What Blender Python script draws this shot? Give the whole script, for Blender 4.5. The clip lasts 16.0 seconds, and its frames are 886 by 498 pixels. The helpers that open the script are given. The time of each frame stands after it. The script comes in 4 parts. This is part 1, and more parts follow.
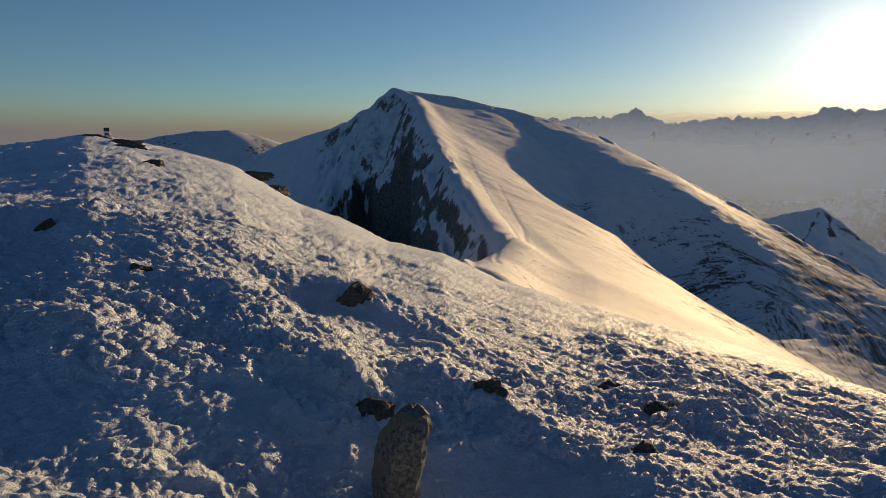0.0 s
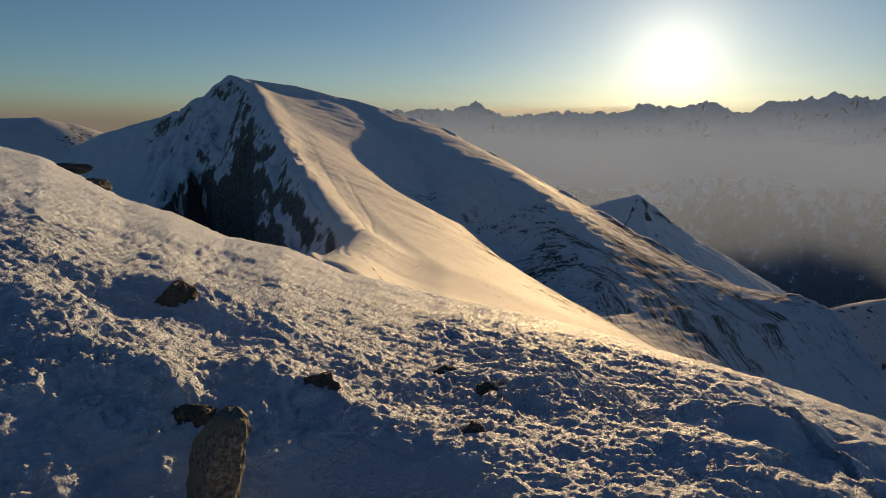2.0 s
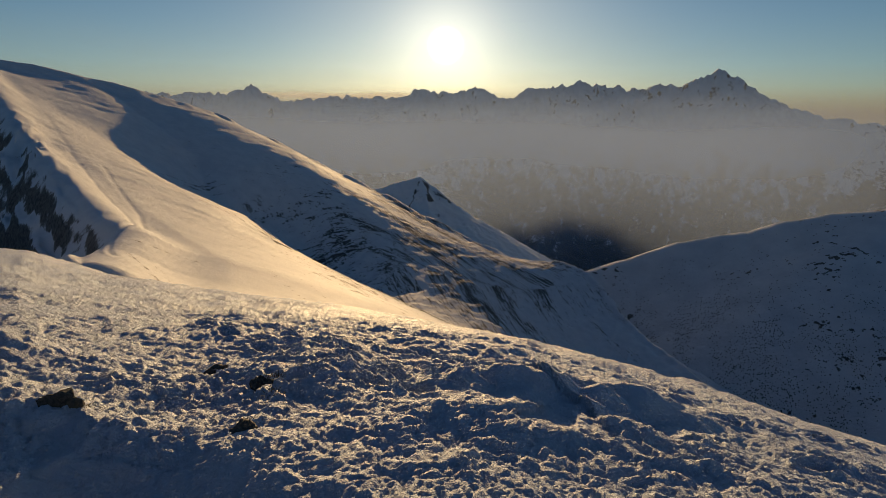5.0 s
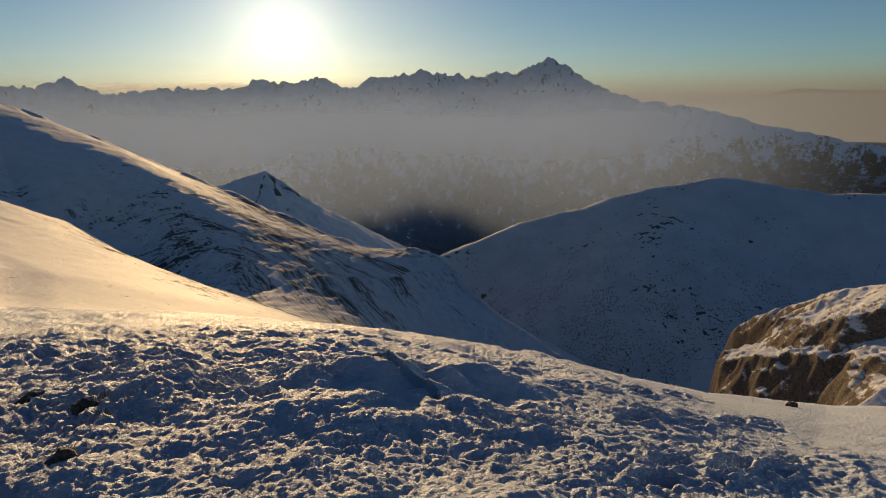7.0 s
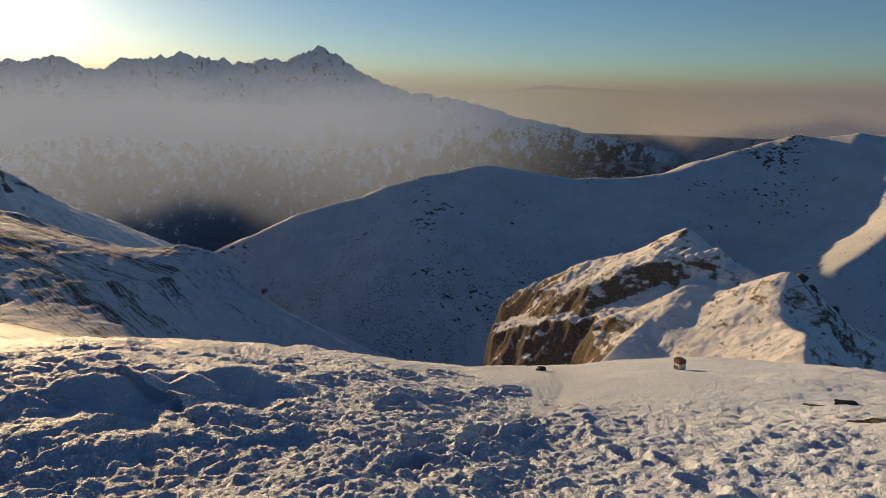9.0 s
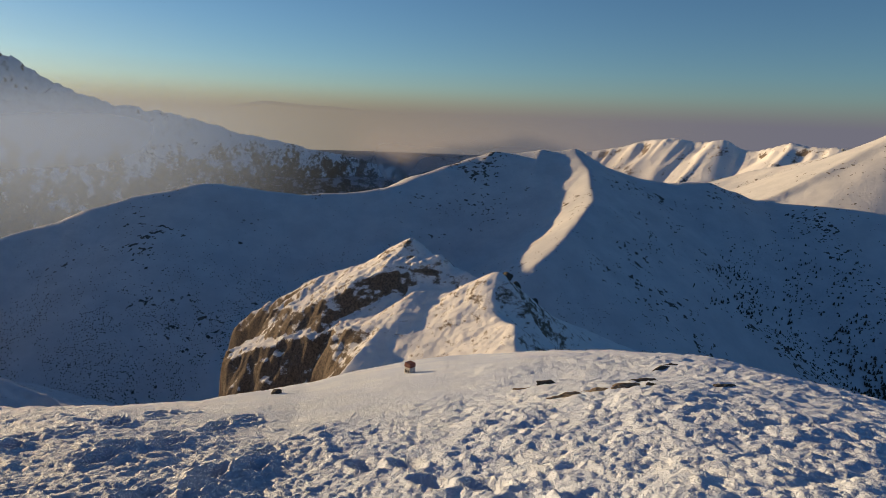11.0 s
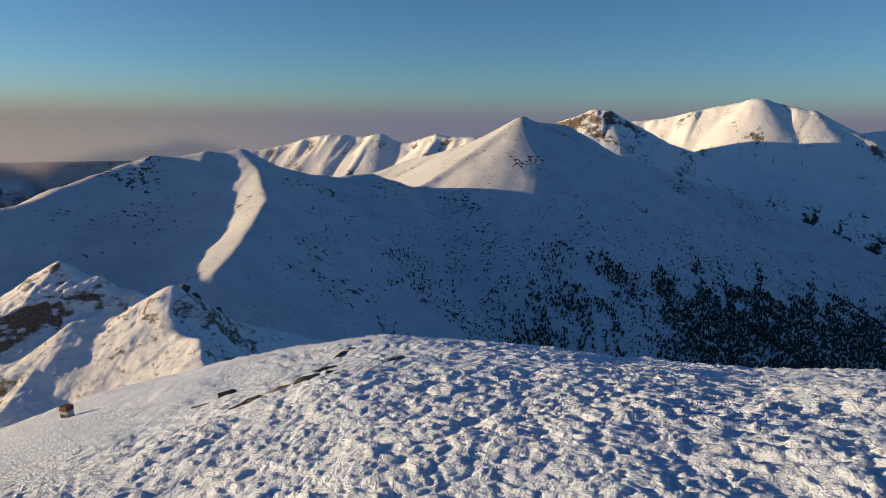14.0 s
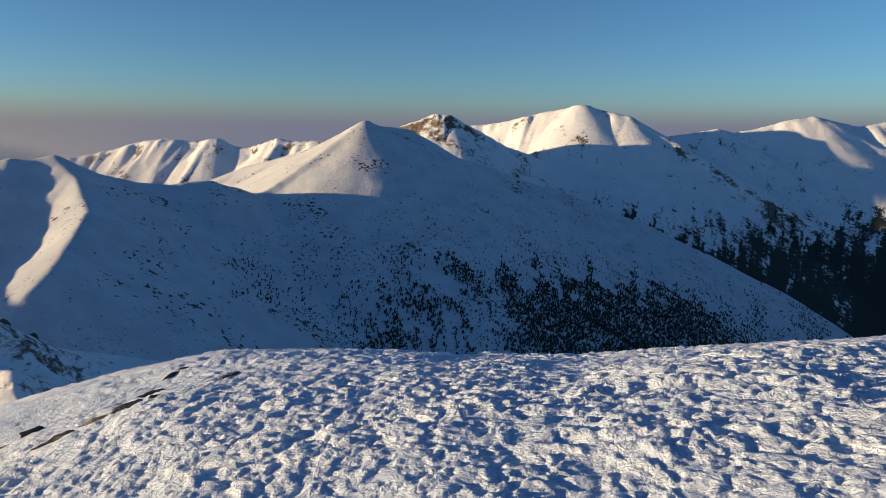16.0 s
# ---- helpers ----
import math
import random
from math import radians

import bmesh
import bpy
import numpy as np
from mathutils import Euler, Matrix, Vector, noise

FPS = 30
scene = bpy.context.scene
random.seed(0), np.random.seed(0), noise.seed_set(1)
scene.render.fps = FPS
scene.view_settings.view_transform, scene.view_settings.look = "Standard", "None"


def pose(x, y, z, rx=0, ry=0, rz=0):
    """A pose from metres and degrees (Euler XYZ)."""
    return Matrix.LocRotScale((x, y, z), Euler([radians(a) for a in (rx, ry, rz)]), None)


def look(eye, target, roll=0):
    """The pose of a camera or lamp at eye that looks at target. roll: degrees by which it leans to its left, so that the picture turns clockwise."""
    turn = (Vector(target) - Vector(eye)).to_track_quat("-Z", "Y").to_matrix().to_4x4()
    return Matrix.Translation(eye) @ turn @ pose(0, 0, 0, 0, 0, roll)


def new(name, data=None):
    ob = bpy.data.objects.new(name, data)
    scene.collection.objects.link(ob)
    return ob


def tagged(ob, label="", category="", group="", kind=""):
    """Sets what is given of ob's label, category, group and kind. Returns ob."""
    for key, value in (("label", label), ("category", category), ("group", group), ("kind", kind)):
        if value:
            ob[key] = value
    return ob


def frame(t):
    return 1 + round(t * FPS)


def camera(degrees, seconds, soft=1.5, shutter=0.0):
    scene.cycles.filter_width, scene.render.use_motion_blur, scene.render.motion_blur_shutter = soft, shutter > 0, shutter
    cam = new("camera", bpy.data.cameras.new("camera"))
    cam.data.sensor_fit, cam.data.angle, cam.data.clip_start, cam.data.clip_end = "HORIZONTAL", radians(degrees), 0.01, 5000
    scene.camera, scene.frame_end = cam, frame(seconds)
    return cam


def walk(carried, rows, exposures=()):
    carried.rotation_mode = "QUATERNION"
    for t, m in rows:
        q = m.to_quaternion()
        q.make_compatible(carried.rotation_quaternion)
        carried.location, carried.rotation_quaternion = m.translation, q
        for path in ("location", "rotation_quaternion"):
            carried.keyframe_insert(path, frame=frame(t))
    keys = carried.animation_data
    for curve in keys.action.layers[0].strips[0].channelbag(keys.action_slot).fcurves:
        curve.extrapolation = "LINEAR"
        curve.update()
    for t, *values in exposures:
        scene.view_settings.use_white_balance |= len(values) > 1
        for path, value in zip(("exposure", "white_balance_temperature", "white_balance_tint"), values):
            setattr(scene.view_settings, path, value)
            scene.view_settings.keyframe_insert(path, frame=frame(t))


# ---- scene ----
cam = camera(69.36, 16.0, soft=0.6)
# seconds, place in metres (the eye's first place is the origin), Euler angles in degrees
EXPOSURE = [(0.0, -0.28, 6780, 10), (3.5, -0.64, 7280, 10), (7.0, -0.50, 7100, 10), (9.5, -0.12, 6900, 10), (12.5, 0.0, 6120, 10), (16.0, 0.22, 5920, 8)]
PATH = [
    (0.0, 0.001, -0.001, 0.001, 80.000, -0.000, 0.000),
    (0.5, 0.039, 0.017, -0.009, 80.114, -0.257, -3.068),
    (1.0, 0.088, 0.033, -0.014, 79.755, -0.235, -7.359),
    (1.5, 0.141, 0.044, -0.020, 79.561, -0.533, -11.002),
    (2.0, 0.180, 0.054, -0.028, 79.304, -0.541, -13.568),
    (2.5, 0.218, 0.058, -0.031, 79.195, -0.588, -16.830),
    (3.0, 0.246, 0.057, -0.043, 78.715, -0.412, -19.502),
    (3.5, 0.290, 0.062, -0.046, 78.686, -0.010, -22.804),
    (4.0, 0.338, 0.063, -0.047, 78.440, -0.053, -26.194),
    (6.5, 0.439, -0.136, -0.005, 77.567, 0.128, -42.399),
    (7.0, 0.487, -0.150, 0.001, 77.216, 0.715, -46.163),
    (7.5, 0.543, -0.200, -0.002, 77.790, 0.757, -51.047),
    (8.0, 0.642, -0.264, -0.001, 77.870, 0.338, -55.859),
    (8.5, 0.737, -0.312, -0.022, 78.054, -1.421, -58.964),
    (9.0, 0.792, -0.316, -0.021, 76.321, -0.791, -65.761),
    (9.5, 0.822, -0.328, -0.013, 77.749, -0.830, -72.497),
    (12.0, 0.939, -0.421, -0.031, 77.247, -1.854, -99.376),
    (12.5, 0.948, -0.436, -0.032, 77.277, -0.911, -104.095),
    (13.0, 0.910, -0.509, -0.029, 77.480, -1.056, -110.068),
    (13.5, 0.880, -0.577, -0.030, 78.589, -0.795, -116.229),
    (14.0, 0.865, -0.600, -0.026, 78.916, -0.586, -118.578),
    (14.5, 0.866, -0.637, -0.031, 79.349, -0.899, -122.337),
    (15.0, 0.854, -0.690, -0.034, 79.262, -0.629, -125.705),
    (15.5, 0.843, -0.739, -0.035, 79.688, -1.000, -128.928),
    (16.0, 0.826, -0.797, -0.035, 79.400, -0.590, -132.261),
]
walk(cam, [(t, pose(x, y, z, rx, ry, rz)) for t, x, y, z, rx, ry, rz in PATH], EXPOSURE)

# ---- sky, sun and white balance ----
SUN_AZ, SUN_EL = 32.8, 5.8
TO_SUN = Vector((math.sin(radians(SUN_AZ)) * math.cos(radians(SUN_EL)), math.cos(radians(SUN_AZ)) * math.cos(radians(SUN_EL)), math.sin(radians(SUN_EL))))


def node(tree, kind, at=None, **settings):
    n = tree.nodes.new(kind)
    for key, value in settings.items():
        if key == "op":
            n.operation = value
        elif key == "blend":
            n.blend_type = value
        elif key == "dtype":
            n.data_type = value
    for key, value in (at or {}).items():
        n.inputs[key].default_value = value
    return n


def build_sky():
    world = bpy.data.worlds.new("evening_sky")
    world.use_nodes = True
    scene.world = world
    tree = world.node_tree
    tree.nodes.clear()
    link = tree.links.new
    sky = tree.nodes.new("ShaderNodeTexSky")
    sky.sky_type = "NISHITA"
    sky.sun_disc = False
    sky.sun_elevation = radians(SUN_EL)
    sky.sun_rotation = radians(SUN_AZ)
    sky.altitude = 2000
    sky.air_density = 1.0
    sky.dust_density = 0.9
    sky.ozone_density = 2.6
    # the low sun and its aureole
    place = tree.nodes.new("ShaderNodeTexCoord")
    dot = node(tree, "ShaderNodeVectorMath", {1: tuple(TO_SUN)}, op="DOT_PRODUCT")
    link(place.outputs["Generated"], dot.inputs[0])
    wide = node(tree, "ShaderNodeMath", {1: 420.0}, op="POWER")
    link(dot.outputs["Value"], wide.inputs[0])
    core = node(tree, "ShaderNodeMapRange", {"From Min": math.cos(radians(1.75)), "From Max": math.cos(radians(0.6)), "To Min": 0.0, "To Max": 20.0})
    core.interpolation_type = "SMOOTHERSTEP"
    link(dot.outputs["Value"], core.inputs["Value"])
    wider = node(tree, "ShaderNodeMath", {1: 60.0}, op="POWER")
    link(dot.outputs["Value"], wider.inputs[0])
    a = node(tree, "ShaderNodeMath", {1: 6.0}, op="MULTIPLY")
    link(wide.outputs[0], a.inputs[0])
    b = node(tree, "ShaderNodeMath", {1: 2.2, 2: 0.0}, op="MULTIPLY_ADD")
    link(wider.outputs[0], b.inputs[0])
    link(a.outputs[0], b.inputs[2])
    c = node(tree, "ShaderNodeMath", op="ADD")
    link(b.outputs[0], c.inputs[0])
    link(core.outputs["Result"], c.inputs[1])
    glow = node(tree, "ShaderNodeVectorMath", {0: (1.0, 0.93, 0.74)}, op="SCALE")
    link(c.outputs[0], glow.inputs["Scale"])
    total = node(tree, "ShaderNodeVectorMath", op="ADD")
    clear_air = node(tree, "ShaderNodeVectorMath", {1: (0.89, 1.0, 1.09)}, op="MULTIPLY")
    link(sky.outputs[0], clear_air.inputs[0])
    link(clear_air.outputs[0], total.inputs[0])
    link(glow.outputs[0], total.inputs[1])
    back = node(tree, "ShaderNodeBackground", {"Strength": 0.11})
    link(total.outputs[0], back.inputs["Color"])
    out = tree.nodes.new("ShaderNodeOutputWorld")
    link(back.outputs[0], out.inputs["Surface"])


build_sky()
sun_data = bpy.data.lights.new("sun", "SUN")
sun_data.energy = 7.8
sun_data.angle = radians(0.6)
sun_data.color = (1.0, 0.68, 0.34)
sun = new("sun", sun_data)
sun.matrix_world = look(tuple(TO_SUN * 300), (0, 0, 0))


# ---- materials ----
def material(name):
    mat = bpy.data.materials.new(name)
    mat.use_nodes = True
    tree = mat.node_tree
    shader = tree.nodes["Principled BSDF"]
    return mat, tree, shader


def noise_node(tree, scale, detail=4.0, rough=0.55, vector=None, squeeze=None):
    n = node(tree, "ShaderNodeTexNoise", {"Scale": scale, "Detail": detail, "Roughness": rough})
    if squeeze:
        m = node(tree, "ShaderNodeVectorMath", {1: squeeze}, op="MULTIPLY")
        tree.links.new(vector, m.inputs[0])
        vector = m.outputs[0]
    tree.links.new(vector, n.inputs["Vector"])
    return n.outputs["Fac"]


def ramp(tree, value, low, high, to_low=0.0, to_high=1.0):
    n = node(tree, "ShaderNodeMapRange", {"From Min": low, "From Max": high, "To Min": to_low, "To Max": to_high})
    n.interpolation_type = "SMOOTHSTEP"
    tree.links.new(value, n.inputs["Value"])
    return n.outputs["Result"]


def mix_colour(tree, fac, a, b):
    n = node(tree, "ShaderNodeMix", dtype="RGBA")
    if isinstance(fac, float):
        n.inputs[0].default_value = fac
    else:
        tree.links.new(fac, n.inputs[0])
    for slot, v in ((6, a), (7, b)):
        if isinstance(v, tuple):
            n.inputs[slot].default_value = (*v, 1.0)
        else:
            tree.links.new(v, n.inputs[slot])
    return n.outputs[2]


def maths(tree, op, a, b=0.0):
    n = node(tree, "ShaderNodeMath", op=op)
    for slot, v in ((0, a), (1, b)):
        if isinstance(v, (int, float)):
            n.inputs[slot].default_value = v
        else:
            tree.links.new(v, n.inputs[slot])
    return n.outputs[0]


def bump(tree, shader, height, distance, strength=1.0):
    n = node(tree, "ShaderNodeBump", {"Strength": strength, "Distance": distance})
    tree.links.new(height, n.inputs["Height"])
    tree.links.new(n.outputs[0], shader.inputs["Normal"])


def snow_material():
    """Wind-crusted snow with frost grains and dirty spots."""
    mat, tree, shader = material("crusted_snow")
    p = tree.nodes.new("ShaderNodeTexCoord").outputs["Object"]
    grain = noise_node(tree, 60.0, 4.0, 0.75, p)
    clod = noise_node(tree, 26.0, 6.0, 0.75, p)
    tone = noise_node(tree, 0.7, 4.0, 0.6, p)
    colour = mix_colour(tree, ramp(tree, tone, 0.3, 0.7), (0.57, 0.665, 0.85), (0.67, 0.755, 0.89))
    tree.links.new(colour, shader.inputs["Base Color"])
    shader.inputs["Roughness"].default_value = 0.62
    shader.inputs["Specular IOR Level"].default_value = 0.15
    shader.inputs["Specular Tint"].default_value = (1.0, 0.86, 0.64, 1.0)
    coarse = noise_node(tree, 3.2, 4.0, 0.6, p)
    warp = node(tree, "ShaderNodeTexNoise", {"Scale": 6.0, "Detail": 3.0})
    tree.links.new(p, warp.inputs["Vector"])
    moved = node(tree, "ShaderNodeVectorMath", {1: (0.12, 0.12, 0.12)}, op="MULTIPLY_ADD")
    tree.links.new(warp.outputs["Color"], moved.inputs[0])
    tree.links.new(p, moved.inputs[2])
    h = maths(tree, "ADD", maths(tree, "ADD", maths(tree, "MULTIPLY", grain, 0.017), maths(tree, "MULTIPLY", clod, 0.022)), maths(tree, "MULTIPLY", coarse, 0.02))
    for cells, high in ((16.0, 0.014), (40.0, 0.010)):
        knob = node(tree, "ShaderNodeTexVoronoi", {"Scale": cells})
        knob.feature = "SMOOTH_F1"
        knob.inputs["Smoothness"].default_value = 0.5
        tree.links.new(moved.outputs[0], knob.inputs["Vector"])
        h = maths(tree, "ADD", h, maths(tree, "MULTIPLY", ramp(tree, knob.outputs["Distance"], 0.0, 0.75, 1.0, 0.0), high))
    # frost has grown on the windward side, feet have broken it on the other
    parts = tree.nodes.new("ShaderNodeSeparateXYZ")
    tree.links.new(p, parts.inputs[0])
    h = maths(tree, "MULTIPLY", h, ramp(tree, parts.outputs["Y"], -1.5, 3.0, 0.6, 1.3))
    bump(tree, shader, h, 1.0, 1.0)
    return mat


def slope_material(name, size, rock=(0.16, 0.14, 0.125), rock2=(0.055, 0.05, 0.048), bare=0.62, spread=0.13, streak=None, scrub=None, bands=None, forest=None, relief_part=0.10, woodier=None, snow=((0.72, 0.74, 0.78), (0.80, 0.81, 0.83))):
    """Snow that lies where the ground is flat enough, with bare rock in the steep places. size: metres of the coarse pattern."""
    mat, tree, shader = material(name)
    p = tree.nodes.new("ShaderNodeTexCoord").outputs["Object"]
    normal = tree.nodes.new("ShaderNodeNewGeometry").outputs["Normal"]
    sep = tree.nodes.new("ShaderNodeSeparateXYZ")
    tree.links.new(normal, sep.inputs[0])
    up = sep.outputs["Z"]
    coarse = noise_node(tree, 1.0 / size, 6.0, 0.65, p, streak)
    fine = noise_node(tree, 6.0 / size, 5.0, 0.7, p)
    n = maths(tree, "ADD", maths(tree, "MULTIPLY", maths(tree, "SUBTRACT", coarse, 0.5), 0.9), maths(tree, "MULTIPLY", maths(tree, "SUBTRACT", fine, 0.5), 0.35))
    bare_fac = ramp(tree, maths(tree, "ADD", up, n), bare - spread / 2, bare + spread / 2, 1.0, 0.0)
    rocks = mix_colour(tree, ramp(tree, fine, 0.35, 0.65), rock, rock2)
    white = mix_colour(tree, ramp(tree, coarse, 0.3, 0.7), *snow)
    if scrub:
        speck = noise_node(tree, scrub[0], 2.0, 0.6, p)
        where = noise_node(tree, scrub[0] / 14.0, 3.0, 0.6, p)
        s = maths(tree, "ADD", speck, maths(tree, "MULTIPLY", maths(tree, "SUBTRACT", where, 0.5), 1.0))
        bare_fac = maths(tree, "MAXIMUM", bare_fac, ramp(tree, s, scrub[1], scrub[1] + 0.04))
    height = tree.nodes.new("ShaderNodeSeparateXYZ")
    tree.links.new(p, height.inputs[0])
    if bands:
        # wind-bared streaks of stones along the slope
        along = tree.nodes.new("ShaderNodeUVMap").outputs[0]
        streaks = noise_node(tree, 1.0, 6.0, 0.72, along, (0.07, 0.34, 1.0))
        wide = noise_node(tree, 1.0, 4.0, 0.65, along, (0.014, 0.045, 1.0))
        speck = noise_node(tree, 0.55, 4.0, 0.75, p)
        low = ramp(tree, height.outputs["Z"], bands[0], bands[1], -0.12, bands[2])
        low = maths(tree, "ADD", low, ramp(tree, height.outputs["Z"], -135.0, -175.0, 0.0, -0.16))
        s = maths(tree, "ADD", maths(tree, "ADD", streaks, low), maths(tree, "MULTIPLY", maths(tree, "SUBTRACT", wide, 0.5), 0.9))
        s = maths(tree, "ADD", s, maths(tree, "MULTIPLY", maths(tree, "SUBTRACT", speck, 0.5), 0.7))
        bare_fac = maths(tree, "MAXIMUM", bare_fac, ramp(tree, s, 0.645, 0.70))
    if forest:
        # woods below the tree line, thinning out upwards
        tops = noise_node(tree, forest[2], 3.0, 0.75, p, (1.0, 1.0, 0.35))
        stands = noise_node(tree, forest[2] / 9.0, 4.0, 0.6, p)
        low = ramp(tree, height.outputs["Z"], forest[0], forest[1], 0.42, -0.25)
        s = maths(tree, "ADD", maths(tree, "ADD", tops, low), maths(tree, "MULTIPLY", maths(tree, "SUBTRACT", stands, 0.5), 0.7))
        level = node(tree, "ShaderNodeVectorMath", {1: (1.0, 1.0, 0.0)}, op="MULTIPLY")
        tree.links.new(p, level.inputs[0])
        course = node(tree, "ShaderNodeVectorMath", op="NORMALIZE")
        tree.links.new(level.outputs[0], course.inputs[0])
        drift = node(tree, "ShaderNodeVectorMath", {1: (0.00006, 0.00006, 0.0002)}, op="MULTIPLY_ADD")
        tree.links.new(p, drift.inputs[0])
        tree.links.new(course.outputs[0], drift.inputs[2])
        chutes = noise_node(tree, 55.0, 4.0, 0.65, drift.outputs[0])
        s = maths(tree, "ADD", s, maths(tree, "MULTIPLY", maths(tree, "SUBTRACT", chutes, 0.5), 1.7))
        if woodier:
            s = maths(tree, "ADD", s, ramp(tree, height.outputs["Y"], woodier[0], woodier[1], 0.0, 0.06))
        woods = ramp(tree, s, 0.48, 0.72)
        bare_fac = maths(tree, "MAXIMUM", bare_fac, woods)
        rocks = mix_colour(tree, woods, rocks, (0.022, 0.028, 0.022))
    colour = mix_colour(tree, bare_fac, white, rocks)
    tree.links.new(colour, shader.inputs["Base Color"])
    rough = node(tree, "ShaderNodeMapRange", {"To Min": 0.75, "To Max": 0.95})
    tree.links.new(bare_fac, rough.inputs["Value"])
    tree.links.new(rough.outputs["Result"], shader.inputs["Roughness"])
    bump(tree, shader, maths(tree, "ADD", fine, maths(tree, "MULTIPLY", bare_fac, 0.5)), size * relief_part, 0.6)
    return mat


def stone_material(name, light, dark, lichen):
    mat, tree, shader = material(name)
    p = tree.nodes.new("ShaderNodeTexCoord").outputs["Object"]
    big = noise_node(tree, 5.0, 5.0, 0.65, p)
    fine = noise_node(tree, 38.0, 5.0, 0.7, p)
    c = mix_colour(tree, ramp(tree, fine, 0.35, 0.68), dark, light)
    c = mix_colour(tree, ramp(tree, big, 0.52, 0.62), c, lichen)
    tree.links.new(c, shader.inputs["Base Color"])
    shader.inputs["Roughness"].default_value = 0.85
    bump(tree, shader, maths(tree, "ADD", big, maths(tree, "MULTIPLY", fine, 0.5)), 0.03, 1.0)
    return mat


def paint_material(name, colour, worn):
    mat, tree, shader = material(name)
    p = tree.nodes.new("ShaderNodeTexCoord").outputs["Object"]
    w = noise_node(tree, 25.0, 5.0, 0.7, p)
    c = mix_colour(tree, ramp(tree, w, 0.52, 0.66), colour, worn)
    tree.links.new(c, shader.inputs["Base Color"])
    shader.inputs["Roughness"].default_value = 0.7
    bump(tree, shader, w, 0.004, 0.6)
    return mat


SNOW = snow_material()
PEAK = slope_material("windswept_peak_snow", 8.0, (0.17, 0.15, 0.135), (0.06, 0.054, 0.05), bare=0.54, spread=0.16, streak=(1.0, 1.0, 0.8), bands=(-10, -90, 0.12), relief_part=0.05, snow=((0.58, 0.60, 0.65), (0.68, 0.69, 0.73)))
SHOULDER = slope_material("rocky_shoulder_snow", 16.0, bare=0.66, relief_part=0.06)
CRAG = slope_material("brown_limestone_crag", 5.0, (0.20, 0.155, 0.115), (0.07, 0.056, 0.045), bare=0.73, spread=0.18, streak=(1.0, 1.0, 2.6))
# RIDGE's snow is greyer: part of the slope's shade is put into its colour
RIDGE = slope_material("shade_toned_snow", 40.0, bare=0.62, spread=0.1, scrub=(0.13, 0.70), relief_part=0.05, snow=((0.52, 0.55, 0.60), (0.63, 0.65, 0.69)))
FAR = slope_material("far_ridge_snow", 80.0, (0.20, 0.16, 0.13), (0.09, 0.075, 0.065), bare=0.67, spread=0.1, forest=(-420, -165, 0.085), relief_part=0.06)
FAR_ROCK = slope_material("far_bare_rock", 50.0, (0.22, 0.17, 0.13), (0.08, 0.065, 0.055), bare=0.73, spread=0.12, relief_part=0.04)
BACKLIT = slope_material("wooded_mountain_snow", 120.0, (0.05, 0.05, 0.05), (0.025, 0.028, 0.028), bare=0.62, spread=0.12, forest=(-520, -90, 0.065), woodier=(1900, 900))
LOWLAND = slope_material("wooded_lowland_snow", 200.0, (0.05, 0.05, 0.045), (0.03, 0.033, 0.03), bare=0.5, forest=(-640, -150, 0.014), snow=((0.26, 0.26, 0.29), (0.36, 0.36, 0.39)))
STONE = stone_material("lichened_granite", (0.22, 0.21, 0.19), (0.055, 0.052, 0.048), (0.15, 0.14, 0.10))
BROWN_STONE = stone_material("weathered_brown_slab", (0.34, 0.27, 0.19), (0.13, 0.10, 0.075), (0.24, 0.21, 0.16))
DARK_STONE = stone_material("dark_granite", (0.12, 0.105, 0.09), (0.035, 0.03, 0.027), (0.09, 0.075, 0.05))


# ---- noise on arrays ----
def hash2(ix, iy, seed):
    h = (ix * 374761393 + iy * 668265263 + seed * 974634767) & 0xFFFFFFFF
    h = ((h ^ (h >> 13)) * 1274126177) & 0xFFFFFFFF
    h = ((h ^ (h >> 16)) * 2246822519) & 0xFFFFFFFF
    return ((h ^ (h >> 15)) & 0xFFFFFF) / 16777215.0


def value_noise(x, y, seed=0):
    """Smooth noise from -1 to 1."""
    fx, fy = np.floor(x), np.floor(y)
    ix, iy = fx.astype(np.int64), fy.astype(np.int64)
    u, v = x - fx, y - fy
    u, v = u * u * u * (u * (u * 6 - 15) + 10), v * v * v * (v * (v * 6 - 15) + 10)
    a = hash2(ix, iy, seed) * (1 - u) + hash2(ix + 1, iy, seed) * u
    b = hash2(ix, iy + 1, seed) * (1 - u) + hash2(ix + 1, iy + 1, seed) * u
    return 2 * (a * (1 - v) + b * v) - 1


def gradient_noise(x, y, seed=0):
    """Smooth noise from about -1 to 1, with no trace of a lattice."""
    fx, fy = np.floor(x), np.floor(y)
    ix, iy = fx.astype(np.int64), fy.astype(np.int64)
    u, v = x - fx, y - fy

    def corner(dx, dy):
        a = hash2(ix + dx, iy + dy, seed) * (2 * math.pi)
        return np.cos(a) * (u - dx) + np.sin(a) * (v - dy)

    p, q = u * u * u * (u * (u * 6 - 15) + 10), v * v * v * (v * (v * 6 - 15) + 10)
    a = corner(0, 0) * (1 - p) + corner(1, 0) * p
    b = corner(0, 1) * (1 - p) + corner(1, 1) * p
    return 1.5 * (a * (1 - q) + b * q)


